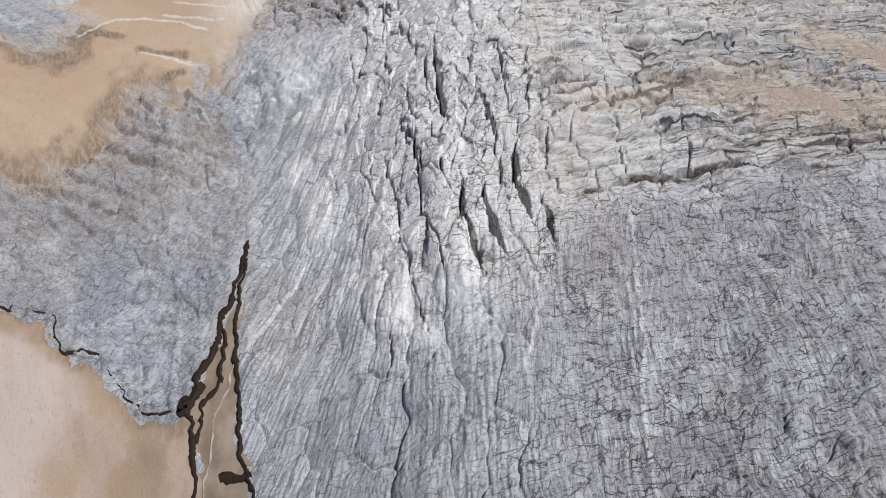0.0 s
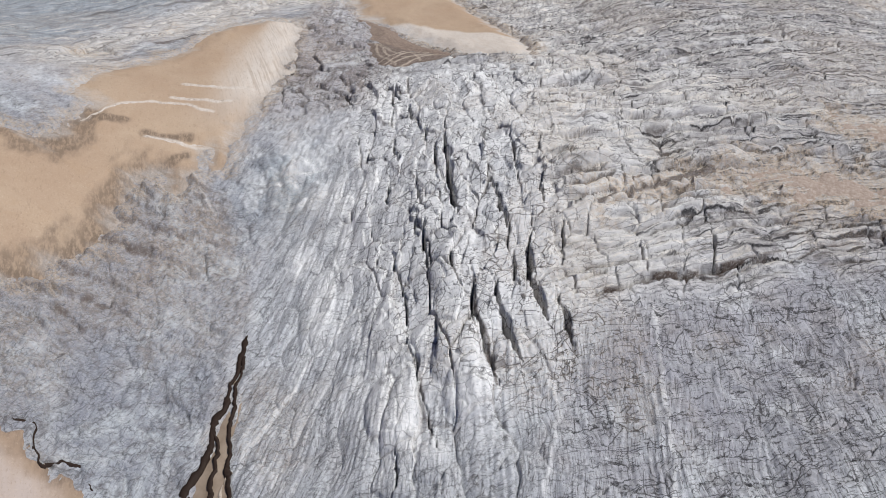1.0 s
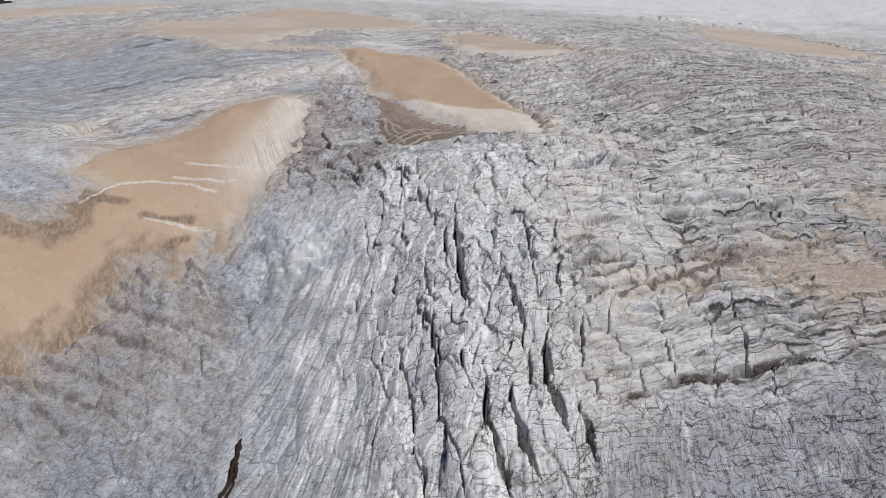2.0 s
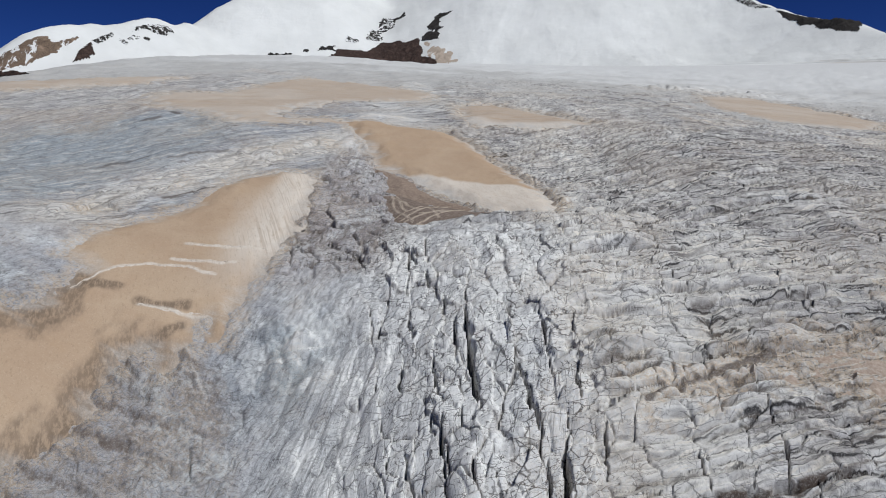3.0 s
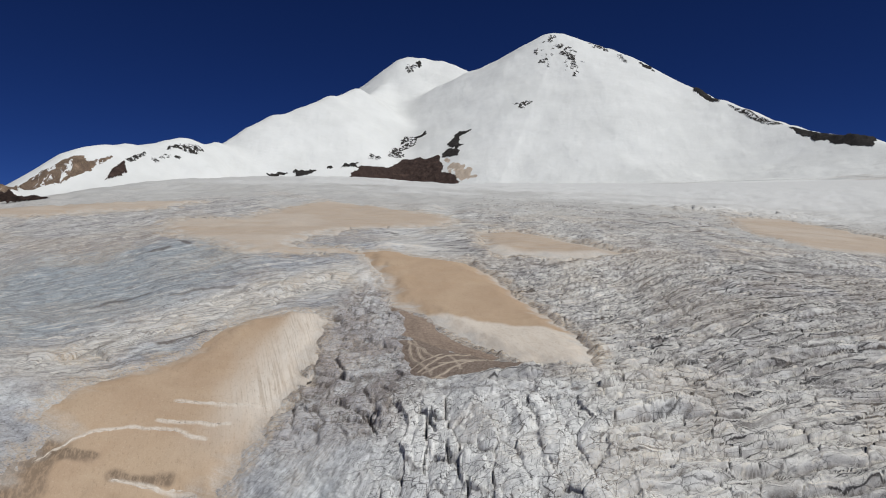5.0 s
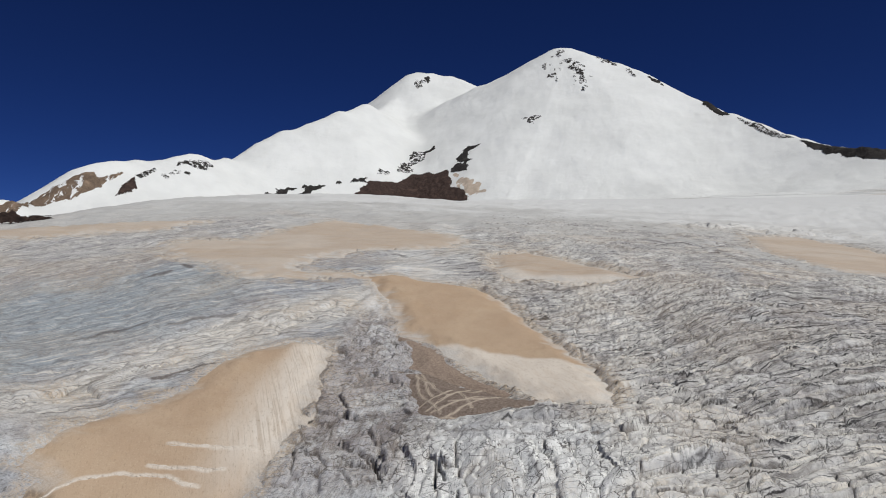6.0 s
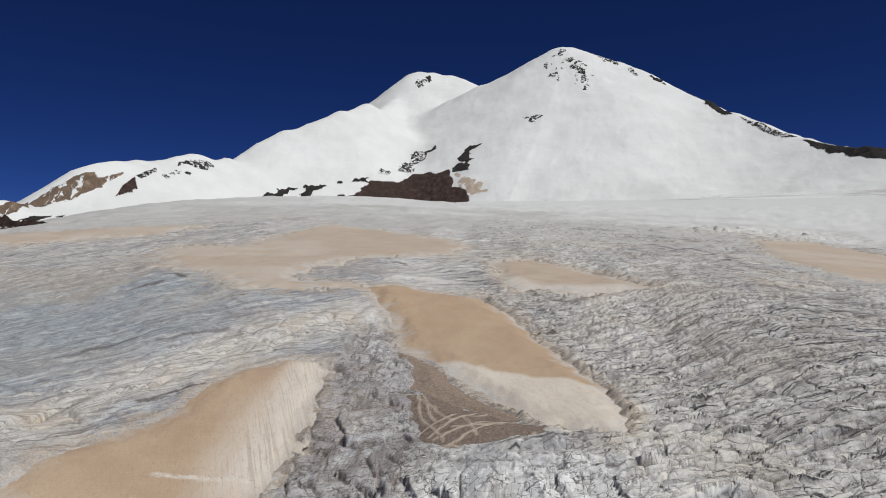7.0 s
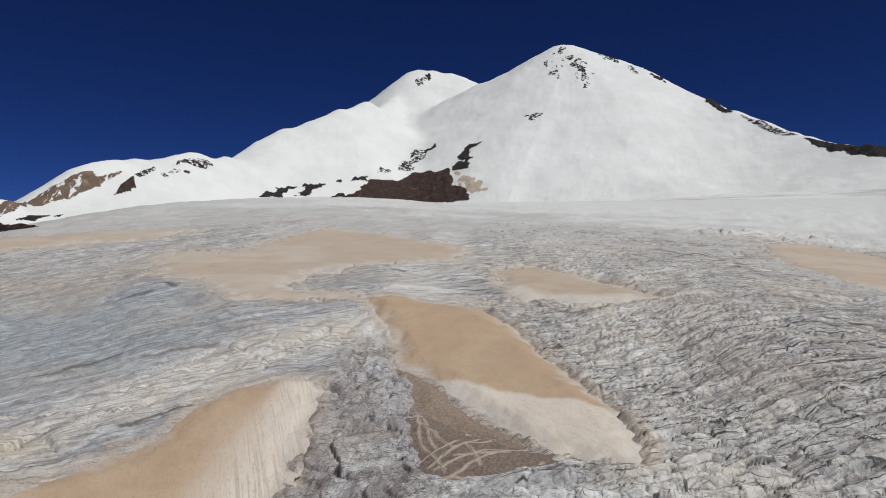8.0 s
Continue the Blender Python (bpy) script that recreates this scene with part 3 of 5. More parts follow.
# Pale veins in the ice.
PALE_VEINS = [
    [(-34.8, 100.4), (-34, 104.2), (-30.9, 109.4), (-26.7, 115.6), (-22, 121.4), (-18, 126.1)], [(32.5, 115), (32.2, 109.8), (31.3, 101.7), (30.6, 91.8), (28, 82.6), (27.4, 74), (26.3, 62)],
    [(14.8, 102.4), (15.2, 97.6), (13.4, 91.9), (12, 86.6)], [(-5.7, 194.3), (6, 192.2), (18.5, 191.7)], [(-0.8, 183.9), (21.2, 186), (42.9, 197.9)], [(28.3, 159.7), (41.8, 166.6), (55.9, 172.2), (70.8, 179.7)],
    [(18.9, 149.8), (33.5, 155.4), (42.4, 160.2)], [(-57.9, 160.6), (-54, 155), (-51, 151)],
]
# Lines of dark dirt along crevasses and bands: half-width, strength, then the line.
NEAR_DIRT = [
    (1.1, 1.0, (26.1, 117.3), (33.4, 120.7), (38.9, 122.1), (44.6, 123.7), (50.9, 126.1)), (0.5, 0.7, (50.9, 126.1), (62.7, 130.7)), (0.5, 0.8, (3.6, 121.1), (3.0, 118.0), (4.6, 111.3), (6.9, 102.9)),
    (0.8, 0.85, (26.7, 132.9), (31.6, 136.1), (36.8, 139.6), (42.3, 143.7), (51.9, 148.3)), (0.4, 0.8, (5.2, 189.2), (22.8, 188.6)), (0.6, 0.4, (24.6, 169.2), (45.5, 177.3), (58.7, 183.7)),
    (0.3, 0.6, (-7.3, 113.1), (-5.0, 104.8), (-2.8, 97.1)), (0.5, 0.5, (2.5, 190), (-14, 196), (-26, 204)), (0.5, 0.6, (65.5, 167.2), (65.2, 161.9)), (0.5, 0.6, (52, 134), (60, 134.5), (69, 138)),
]
FAR_DIRT = [
    (1.0, 0.5, (-102, 206.2), (-94.4, 221.6)), (1.6, 0.6, (-117, 235), (-104.2, 248.2)), (1.4, 0.6, (-95.7, 244.7), (-81, 256)), (1.8, 0.7, (-130.2, 295), (-124, 303.7)),
    (2.0, 0.8, (-126.4, 317), (-119.2, 311.5)), (1.2, 0.7, (-93, 280.4), (-86.4, 283.6)), (0.9, 0.8, (-84.7, 214.3), (-74.8, 225.2)), (1.0, 0.6, (5, 311), (8, 302), (17, 298), (26, 301), (33, 309)),
    (0.8, 0.6, (24, 448), (66, 435), (96, 424)), (0.8, 0.7, (-62, 372), (-86, 345)),
]
DIRT_LINES = NEAR_DIRT + FAR_DIRT
SNOW_STRIP = [(-71, 513), (-17, 487), (24, 455), (66, 442), (96, 430), (113, 412), (119, 363), (123, 328)]
WHITE_BAND = [(-103, 200), (-95, 218.5), (-75.2, 245), (-48, 276)]


def flow_bands(x, y):
    """Across (n) and along (s) coordinates of the crevasse bands, which bow up towards both sides."""
    tilt = 0.45 + 0.25 * smooth(200, 280, y) * (1 - smooth(60, 110, x))
    bow = tilt * (12 * np.log1p(np.exp(np.clip((x - 16) / 12, -30, 30)))) - 0.55 * (20 * np.log1p(np.exp(np.clip((x - 95) / 20, -30, 30))))
    bow = bow - 0.9 * (18 * np.log1p(np.exp(np.clip((-x - 45) / 18, -30, 30))))
    return y - bow, x + 0.4 * smooth(0, 60, x) * (y - 120)


def covered(x, y, outline, rough=1.0, seed=50, reach=3.0):
    """How far inside an outline with a ragged edge; only worked out near it."""
    px, py = np.array(outline).T
    d = np.full(x.shape, -50.0)
    close = (x > px.min() - 8) & (x < px.max() + 8) & (y > py.min() - 8) & (y < py.max() + 8)
    d[close] = inside(x[close], y[close], outline) + rough * fbm(x[close] / reach, y[close] / reach, 4, seed)
    return d


def creases(x, y, size, seed, octaves=3):
    """Rounded lumps between sharp creases, about -0.5 to 0.5."""
    return np.abs(fbm(x / size, y / size, octaves, seed, 0.55)) - 0.35


def ice(x, y):
    """Relief of the ice over the smooth land, and its cover: clean, dust, grime, cold and banded, 0 to 1 each."""
    r = np.hypot(x, y)
    n, s = flow_bands(x, y)
    warp, warp2 = fbm(x / 9, y / 9, 3, 11), fbm(x / 9, y / 9, 3, 15)
    left_edge = -12 - 0.24 * np.clip(y - 105, 0, 80)
    fall = smooth(-5, 12, x - left_edge + 5 * warp) * (1 - smooth(14, 24, x + 4 * warp)) * window(y + 6 * warp2, 98, 116, 182, 200)
    east = smooth(12, 22, x + 4 * warp) * smooth(112, 122, y - 0.25 * x + 8 + 3 * warp)
    upper = smooth(184, 200, y + 5 * warp) * smooth(-24, -8, x)
    bands = np.maximum(east, upper) * (1 - smooth(500, 640, r))
    knob = window(x + 3 * warp, -52, -46, -24, -12) * window(y + 4 * warp2, 176, 190, 262, 275)
    steep = smooth(2, 24, x + 5 * warp) * (1 - smooth(112, 124, y - 0.25 * x + 8 + 3 * warp))
    lobe = window(x, -42, -36, 8, 20) * (1 - fall) * (1 - smooth(150, 175, y))
    west = (1 - smooth(-44, -38, x)) * (1 - smooth(150, 190, y))
    to_band = to_line(x, y, WHITE_BAND)
    white = np.exp(-(to_band / 11) ** 2) * smooth(150, 185, y)
    plain = 1 - smooth(240, 420, r)

    # broad swells and fine roughness
    z = swell(x, y) + 0.16 * fbm(x / 2.6, y / 2.6, 3, 25) * (0.4 + 0.6 * plain)
    north_west = smooth(-40, -52, x) * smooth(178, 195, y)
    calm = (1 - 0.7 * bands) * (1 - 0.7 * lobe) * (1 - 0.6 * steep) * (1 - 0.8 * north_west) * (1 - 0.65 * fall) * (1 - 0.5 * knob)
    z = z + (0.35 + 0.1 * fall + 0.1 * knob) * plain * calm * 1.2 * creases(x + warp, y + warp2, 2.4, 27)
    z = z + 0.20 * plain * (0.1 + 0.9 * calm) * creases(x, y, 0.8, 29, 2)

    # the icefall: slanting blocks drawn out down the slope, with open gaps
    u, v = (x + 0.19 * (y - 130) + 0.8 * warp) / 5.0, (y + 3.0 * warp2) / 11.5
    near, gap, which, tilt = cells(u, v, 31)
    open_gap = (1 - smooth(0.008, 0.045, gap)) * smooth(-0.2, 0.2, fbm(x / 5, y / 14, 3, 33))
    z = z + fall * (0.9 * (which - 0.5) + 1.1 * tilt - 0.3 * near ** 2 - 2.2 * open_gap + 0.3)
    near2, gap2, which2, tilt2 = cells((x + 1.3 * warp) / 3.4, (y + 1.6 * warp2) / 4.2, 37)
    z = z + (fall + 0.12 * knob) * (0.8 * (which2 - 0.5) + 1.7 * tilt2 - 0.25 * near2 ** 2 - 0.6 * (1 - smooth(0, 0.05, gap2)))

    # broken ground beside the dune
    near3, gap3, which3, tilt3 = cells((x + 2.5 * warp + 0.8 * fbm(x / 2, y / 2, 2, 183)) / 7.5, (y + 2.5 * warp2 + 0.8 * fbm(x / 2, y / 2, 2, 185)) / 4.8, 41, 1.0)
    z = z + knob * (1.5 * (which3 - 0.5) + 1.7 * tilt3 - 1.3 * (1 - smooth(0, 0.11, gap3)))

    # banks across the slope, each with a steep front, split into lengths
    nn = n + 1.2 * fbm(s / 18, n / 7, 3, 43) + 0.10 * fbm(x / 2.5, y / 2.5, 2, 45)
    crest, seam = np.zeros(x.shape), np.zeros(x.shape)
    bank_high = 1.0 - 0.65 * smooth(175, 260, r)
    for wide, tall, seed in ((5.6, 2.1, 47), (2.7, 1.2, 48), (1.25, 0.35, 46)):
        part = nn / wide + 0.35 * fbm(s / (5 * wide), n / (3 * wide), 2, seed)
        bank = np.floor(part)
        step = part - bank
        high = hashed(bank.astype(np.int64), np.floor(s / (7 * wide) + 0.5 * warp).astype(np.int64) * 0, seed)
        strong = 0.35 + 0.65 * smooth(-0.6, 0.5, fbm(s / (4 * wide), n / wide, 2, seed + 60))
        z = z + bands * bank_high * (0.4 + high) * strong * tall * (smooth(0, 0.13, step) - step ** 1.6)
        z = z - bands * plain * strong * high * 0.55 * tall * (1 - smooth(0, 0.24 / wide, np.minimum(step, 1 - step)))
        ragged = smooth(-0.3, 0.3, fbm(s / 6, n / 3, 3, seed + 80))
        # dirt between banks, with the shade of fine cracks painted into the same lines
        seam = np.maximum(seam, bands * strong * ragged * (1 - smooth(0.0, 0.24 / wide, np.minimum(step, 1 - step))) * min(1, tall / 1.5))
        # paler stripe along each bank's crest, relief contrast put into the colour
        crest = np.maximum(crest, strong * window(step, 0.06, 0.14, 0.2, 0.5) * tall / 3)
    near4, gap4, which4, tilt4 = cells((s + 3.0 * warp2) / 9.0, nn / 5.6, 49, 0.75)
    z = z + bands * plain * (0.4 * (which4 - 0.5) + 0.6 * tilt4 - (0.3 + 1.5 * which4) * (1 - smooth(0, 0.06, gap4)))

    # the steep face: upright flutes and thin cracks across
    flute = np.abs(fbm((x - 0.08 * y + warp) / 1.0, y / 8, 3, 53))
    z = z + steep * (0.30 * flute + 0.45 * fbm(x / 6, y / 6, 4, 59))
    for gap_wide, deep, seed in ((4.6, 0.8, 57), (2.1, 0.35, 63)):
        level = (y - 0.10 * x + 1.2 * warp) / gap_wide + 0.35 * fbm(x / 6, y / 6, 2, seed)
        slit = np.abs(level - np.floor(level) - 0.5)
        z = z - (steep + 0.45 * lobe) * deep * (1 - smooth(0, 0.2 / gap_wide, slit)) * smooth(-0.2, 0.2, fbm(x / 6, y / 4, 2, seed + 1))

    # the rounded lobe: long bulges slanting down, and the hummocks in front of the icefall
    skew = x - 0.5 * (y - 95) * (1 - smooth(-38, 4, x))
    near5, gap5, which5, tilt5 = cells((skew + 1.5 * warp) / 6.0, (y + 2 * warp2) / 10.0, 67)
    mound = 0.6 + 0.4 * window(x, -16, -10, 8, 14)
    z = z + lobe * (mound * (0.9 * (which5 - 0.5) - 2.2 * near5 ** 2 - 0.5 * (1 - smooth(0, 0.06, gap5))) + 0.34 * np.abs(fbm(skew / 1.1, y / 9, 4, 71)))

    # crumpled ice in the west
    near6, gap6, which6, tilt6 = cells((x + 2 * warp) / 4.5, (y + 2 * warp2) / 5.5, 73)
    z = z + west * (0.6 * (which6 - 0.5) + 1.2 * tilt6 - 0.35 * (1 - smooth(0, 0.08, gap6)) + 0.9 * creases(x + 2 * warp, y + 2 * warp2, 4.5, 75))

    # the pale ridges in the north-west
    along = (x * 0.83 - y * 0.55 + 1.5 * warp) / 3.6
    near7, gap7, which7, tilt7 = cells(along, (x * 0.55 + y * 0.83 + 3 * warp2) / 13.0, 79)
    z = z + white * (1.4 * (which7 - 0.5) + 1.4 * tilt7 - 0.9 * near7 ** 2 - 0.6 * (1 - smooth(0, 0.1, gap7)))

    # a far, small icefall, and the waves of the upper glacier
    far_fall = np.exp(-(((x - 165) / 45) ** 2 + ((y - 550) / 28) ** 2))
    near8, gap8, which8, tilt8 = cells((x + 3 * warp) / 9, (y + 3 * warp2) / 8, 83)
    z = z + far_fall * (5 * (which8 - 0.3) + 4 * tilt8 - 1.5 * near8 ** 2)
    far = smooth(260, 330, r) * (1 - smooth(620, 760, r))
    z = z + far * (1 - 0.6 * smooth(420, 540, r)) * (0.6 * fbm((x + y * 0.3) / 26, (y - 0.3 * x) / 6, 4, 87) + 0.25 * creases(x / 4, y - 0.3 * x, 5, 88))

    mounds = np.zeros(x.shape)
    for cx, cy, rx, ry, h in MOUNDS:
        bulge = np.clip(1 - ((x + 0.6 * warp - cx) / rx) ** 2 - ((y + 0.6 * warp2 - cy) / ry) ** 2, 0, 1)
        z, mounds = z + 0.9 * h * np.sqrt(bulge), np.maximum(mounds, np.sqrt(bulge))
    veins = np.zeros(x.shape)
    for line in PALE_VEINS:
        px, py = np.array(line).T
        close = (x > px.min() - 3) & (x < px.max() + 3) & (y > py.min() - 3) & (y < py.max() + 3)
        xs, ys = x[close], y[close]
        d = to_line(xs + 0.4 * fbm(xs / 2, ys / 2, 2, 93), ys + 0.4 * fbm(xs / 2, ys / 2, 2, 94), line)
        veins[close] = np.maximum(veins[close], 1 - smooth(0.15, 0.6, d))
    z = z + 0.25 * veins

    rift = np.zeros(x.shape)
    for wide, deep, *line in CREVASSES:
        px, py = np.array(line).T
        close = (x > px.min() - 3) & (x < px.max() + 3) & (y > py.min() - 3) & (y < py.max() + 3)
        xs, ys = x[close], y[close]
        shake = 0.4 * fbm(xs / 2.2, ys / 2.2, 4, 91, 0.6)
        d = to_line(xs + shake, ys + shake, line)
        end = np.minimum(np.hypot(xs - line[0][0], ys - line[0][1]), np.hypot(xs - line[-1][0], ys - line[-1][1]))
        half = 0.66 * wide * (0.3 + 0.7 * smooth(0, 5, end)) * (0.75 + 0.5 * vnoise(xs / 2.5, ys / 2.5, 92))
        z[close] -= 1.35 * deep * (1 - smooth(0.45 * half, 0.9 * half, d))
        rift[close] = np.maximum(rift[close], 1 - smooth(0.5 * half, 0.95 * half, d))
    z = z + 2.2 * np.exp(-(((x + 36) / 8) ** 2 + ((y - 163) / 9) ** 2)) * creases(x + 1.5 * warp, y + 1.5 * warp2, 5.0, 117)

    pattern = fbm(x / 30, y / 30, 3, 95)
    soiled = smooth(-9, -1, covered(x, y, [(-76, 122), (-68, 138), (-68, 146), (-64, 153), (-57, 156), (-53, 146), (-60, 136), (-63, 128), (-72, 117)], 3.0, 52, 5.0))
    ledge_level = (y + 0.02 * (x + 62) - 0.010 * (x + 62) ** 2 + 1.5 * warp) / 4.8
    ledge_step = ledge_level - np.floor(ledge_level)
    ledge = (1 - smooth(0.03, 0.13, ledge_step)) * smooth(-0.2, 0.1, fbm(x / 6, y / 4, 3, 113))
    z = z + soiled * 1.5 * (smooth(0, 0.12, ledge_step) - ledge_step)
    hummocks = lobe * window(x, -18, -10, 8, 15) * smooth(86, 104, y + 3 * warp)
    # clean also carries the pale stripes painted on the bank crests
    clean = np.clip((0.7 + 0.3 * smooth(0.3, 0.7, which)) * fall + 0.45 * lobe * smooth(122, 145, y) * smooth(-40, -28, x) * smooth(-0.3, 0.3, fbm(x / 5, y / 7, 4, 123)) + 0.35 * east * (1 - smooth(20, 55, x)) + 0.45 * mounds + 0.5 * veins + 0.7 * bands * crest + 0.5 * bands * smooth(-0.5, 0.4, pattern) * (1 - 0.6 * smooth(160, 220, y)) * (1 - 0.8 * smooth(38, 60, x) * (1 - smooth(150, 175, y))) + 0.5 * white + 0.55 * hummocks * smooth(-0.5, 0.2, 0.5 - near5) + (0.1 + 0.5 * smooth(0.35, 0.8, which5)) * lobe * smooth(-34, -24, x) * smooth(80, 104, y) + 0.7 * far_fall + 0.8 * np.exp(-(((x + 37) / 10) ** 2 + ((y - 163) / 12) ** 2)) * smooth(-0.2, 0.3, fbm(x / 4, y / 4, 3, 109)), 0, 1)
    clean = np.maximum(clean, 1.0 * smooth(400, 600, r + 60 * pattern))
    dust = np.clip(0.25 * smooth(0.1, 0.6, fbm(x / 18, y / 18, 4, 99)) + 0.3 * soiled + 0.25 * knob + white * (0.25 + 0.5 * smooth(-0.2, 0.5, vnoise(x / 7, y / 7, 103))) + 0.4 * far * smooth(0.0, 0.5, pattern), 0, 1)
    grime = np.clip(0.35 * steep * smooth(10, 34, x) + 0.5 * knob + 0.35 * soiled + 0.6 * east * smooth(38, 60, x) * (1 - smooth(150, 175, y)) + 0.85 * west + 0.8 * north_west * (1 - white) + bands * (0.3 + 0.5 * smooth(160, 220, y)) + 0.25 * smooth(0.0, 0.5, pattern), 0, 1)
    cold = np.clip(np.exp(-(((x + 36) / 9) ** 2 + ((y - 163) / 10) ** 2)) + 1.0 * (0.55 + 0.45 * (1 - smooth(-95, -75, x))) * (1 - smooth(-52, -44, x)) * smooth(185, 215, y) * (1 - white) * (1 - smooth(320, 380, r)) + 0.25 * lobe + 0.55 * west + 0.1 * steep, 0, 1)
    piece = np.where(fall > 0.45, 1 + which, np.where((east > 0.6) & (y < 200) & (x < 95), 3 + which4, 0.0))
    # crevasses and open serac gaps: their shade put into the colour as dark brown
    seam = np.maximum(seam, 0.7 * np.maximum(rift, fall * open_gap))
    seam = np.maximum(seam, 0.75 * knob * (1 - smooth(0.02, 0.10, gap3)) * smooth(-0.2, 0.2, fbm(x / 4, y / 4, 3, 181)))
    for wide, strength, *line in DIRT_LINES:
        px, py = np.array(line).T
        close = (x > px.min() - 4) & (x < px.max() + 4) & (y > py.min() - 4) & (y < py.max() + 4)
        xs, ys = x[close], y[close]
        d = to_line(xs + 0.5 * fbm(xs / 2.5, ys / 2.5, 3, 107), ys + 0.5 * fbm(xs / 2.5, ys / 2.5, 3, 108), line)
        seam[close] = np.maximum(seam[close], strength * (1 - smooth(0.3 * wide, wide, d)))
    firn = smooth(400, 540, r + 70 * pattern - 0.25 * np.clip(x, 0, 200)) * (1 - 0.8 * far_fall)
    firn = np.maximum(firn, 0.9 * (1 - smooth(4, 9, to_line(x, y + 2 * warp, SNOW_STRIP))))
    # ledges, slabs and hummocks carry soil; the serac gap term is painted shade
    soil_and_shade = np.clip(soiled * (0.3 + 0.7 * ledge) + 0.4 * knob * smooth(-0.1, 0.3, fbm(x / 6, y / 6, 4, 119)) + 0.55 * hummocks * (1 - smooth(0.0, 0.1, gap5)) + 0.3 * fall * (1 - smooth(0.05, 0.14, gap)), 0, 1)
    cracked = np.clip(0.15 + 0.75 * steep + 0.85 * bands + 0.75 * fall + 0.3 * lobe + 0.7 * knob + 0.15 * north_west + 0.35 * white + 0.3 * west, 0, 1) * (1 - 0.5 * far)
    z = z * (0.3 + 0.7 * smooth(15, 58, r))
    return cracked, z, clean, dust, grime, cold, soil_and_shade, seam, firn, np.clip(np.maximum(np.maximum(bands, far), smooth(-40, -50, x) * smooth(178, 195, y)), 0, 1), s, nn, skew - 0.08 * y * smooth(0, 10, x) + warp, piece


# Sheets of snow and debris: outline, thickness, raggedness.
SNOWS = {
    "west": (WEST_SNOW, 0.8, 0.9), "pond": (POND_SNOW, 0.7, 1.1), "main": (MAIN_DUNE, 1.2, 0.8), "upper": (UPPER_SNOW, 0.5, 4.0), "east_dune": (EAST_DUNE, 0.7, 1.2),
    "far_east": (FAR_EAST_SNOW, 0.7, 3.0), "east": (EAST_SNOW, 0.5, 3.0), "east_upper": (EAST_UPPER_SNOW, 0.45, 3.0), "far_west": (FAR_WEST_SNOW, 0.8, 5.0),
    "debris": (LEE_DEBRIS, 0.7, 0.9), "taupe": (TAUPE_STRIP, 0.7, 0.5), "stream": (STREAM_BED, 0.2, 0.8),
}


def swell(x, y):
    return 0.9 * fbm(x / 14, y / 14, 3, 21)


def grid_quads(width, height, wrap=False):
    """The squares of a grid of width x height vertices, row by row."""
    rows = np.arange(height - 1)[:, None] * width
    cols = np.arange(width if wrap else width - 1)[None]
    nxt = (cols + 1) % width
    return np.stack([rows + cols, rows + nxt, rows + width + nxt, rows + width + cols], -1).reshape(-1, 4)


def put_mesh(data, verts, quads):
    data.vertices.add(len(verts))
    data.vertices.foreach_set("co", np.ascontiguousarray(verts, np.float32).ravel())
    data.loops.add(quads.size)
    data.loops.foreach_set("vertex_index", np.ascontiguousarray(quads, np.int32).ravel())
    data.polygons.add(len(quads))
    data.polygons.foreach_set("loop_start", np.arange(0, quads.size, quads.shape[1], dtype=np.int32))
    data.polygons.foreach_set("use_smooth", np.ones(len(quads), bool))
    data.update()
    return data


def put_layer(data, name, values):
    data.attributes.new(name, "FLOAT", "POINT").data.foreach_set("value", np.ascontiguousarray(values, np.float32))


# ---- the ground: one fan of land from under the start to the mountain ----
angles = np.radians(np.concatenate([np.linspace(-180, -44, 35)[:-1], np.linspace(-44, 44, 910), np.linspace(44, 180, 35)[1:-1]]))
reach = np.concatenate([np.geomspace(0.3, 8, 8)[:-1], np.geomspace(8, 60, 60)[:-1], np.geomspace(60, 235, 800)[:-1], np.geomspace(235, 620, 300)[:-1], np.geomspace(620, 1100, 60)[:-1], np.geomspace(1100, 5000, 260)])
SPLIT = int(np.searchsorted(reach, 1000))
gx, gy = np.sin(angles)[None] * reach[:, None], np.cos(angles)[None] * reach[:, None]
ground_x, ground_y = gx[: SPLIT + 1].ravel(), gy[: SPLIT + 1].ravel()
ground_z = base(ground_x, ground_y)
cracked, relief, clean, dust, grime, cold, soil_and_shade, seam, firn, banded, along, across, fibre, piece = ice(ground_x, ground_y)
buried = np.zeros(len(ground_x))
for outline, thick, rough in SNOWS.values():
    depth = covered(ground_x, ground_y, outline, rough)
    under = smooth(-1.0, 1.5, depth) * (0.6 if outline in (EAST_SNOW, EAST_UPPER_SNOW) else 1.0)
    if outline not in (LEE_DEBRIS, TAUPE_STRIP, STREAM_BED, POND_SNOW):
        spread = 7.0 if outline in (UPPER_SNOW, EAST_DUNE, FAR_EAST_SNOW, FAR_WEST_SNOW) else 5.0
        dust = np.maximum(dust, 0.85 * smooth(-spread, -0.3, depth + 0.3 * spread * fbm(ground_x / 5, ground_y / 2, 3, 115)))
    low = (1.0 if outline in (STREAM_BED, POND_SNOW) else 0.4) * swell(ground_x, ground_y) - 0.5
    relief = relief + (low - relief) * under * 0.92
    buried = np.maximum(buried, under)
fade = 1 - smooth(700, 1000, np.hypot(ground_x, ground_y))
snowy = smooth(520, 680, np.hypot(ground_x, ground_y) + 60 * fbm(ground_x / 60, ground_y / 25, 4, 187)) * (0.35 + 0.65 * smooth(-300, -120, ground_x))
verts = np.stack([ground_x, ground_y, ground_z + relief * fade], 1)
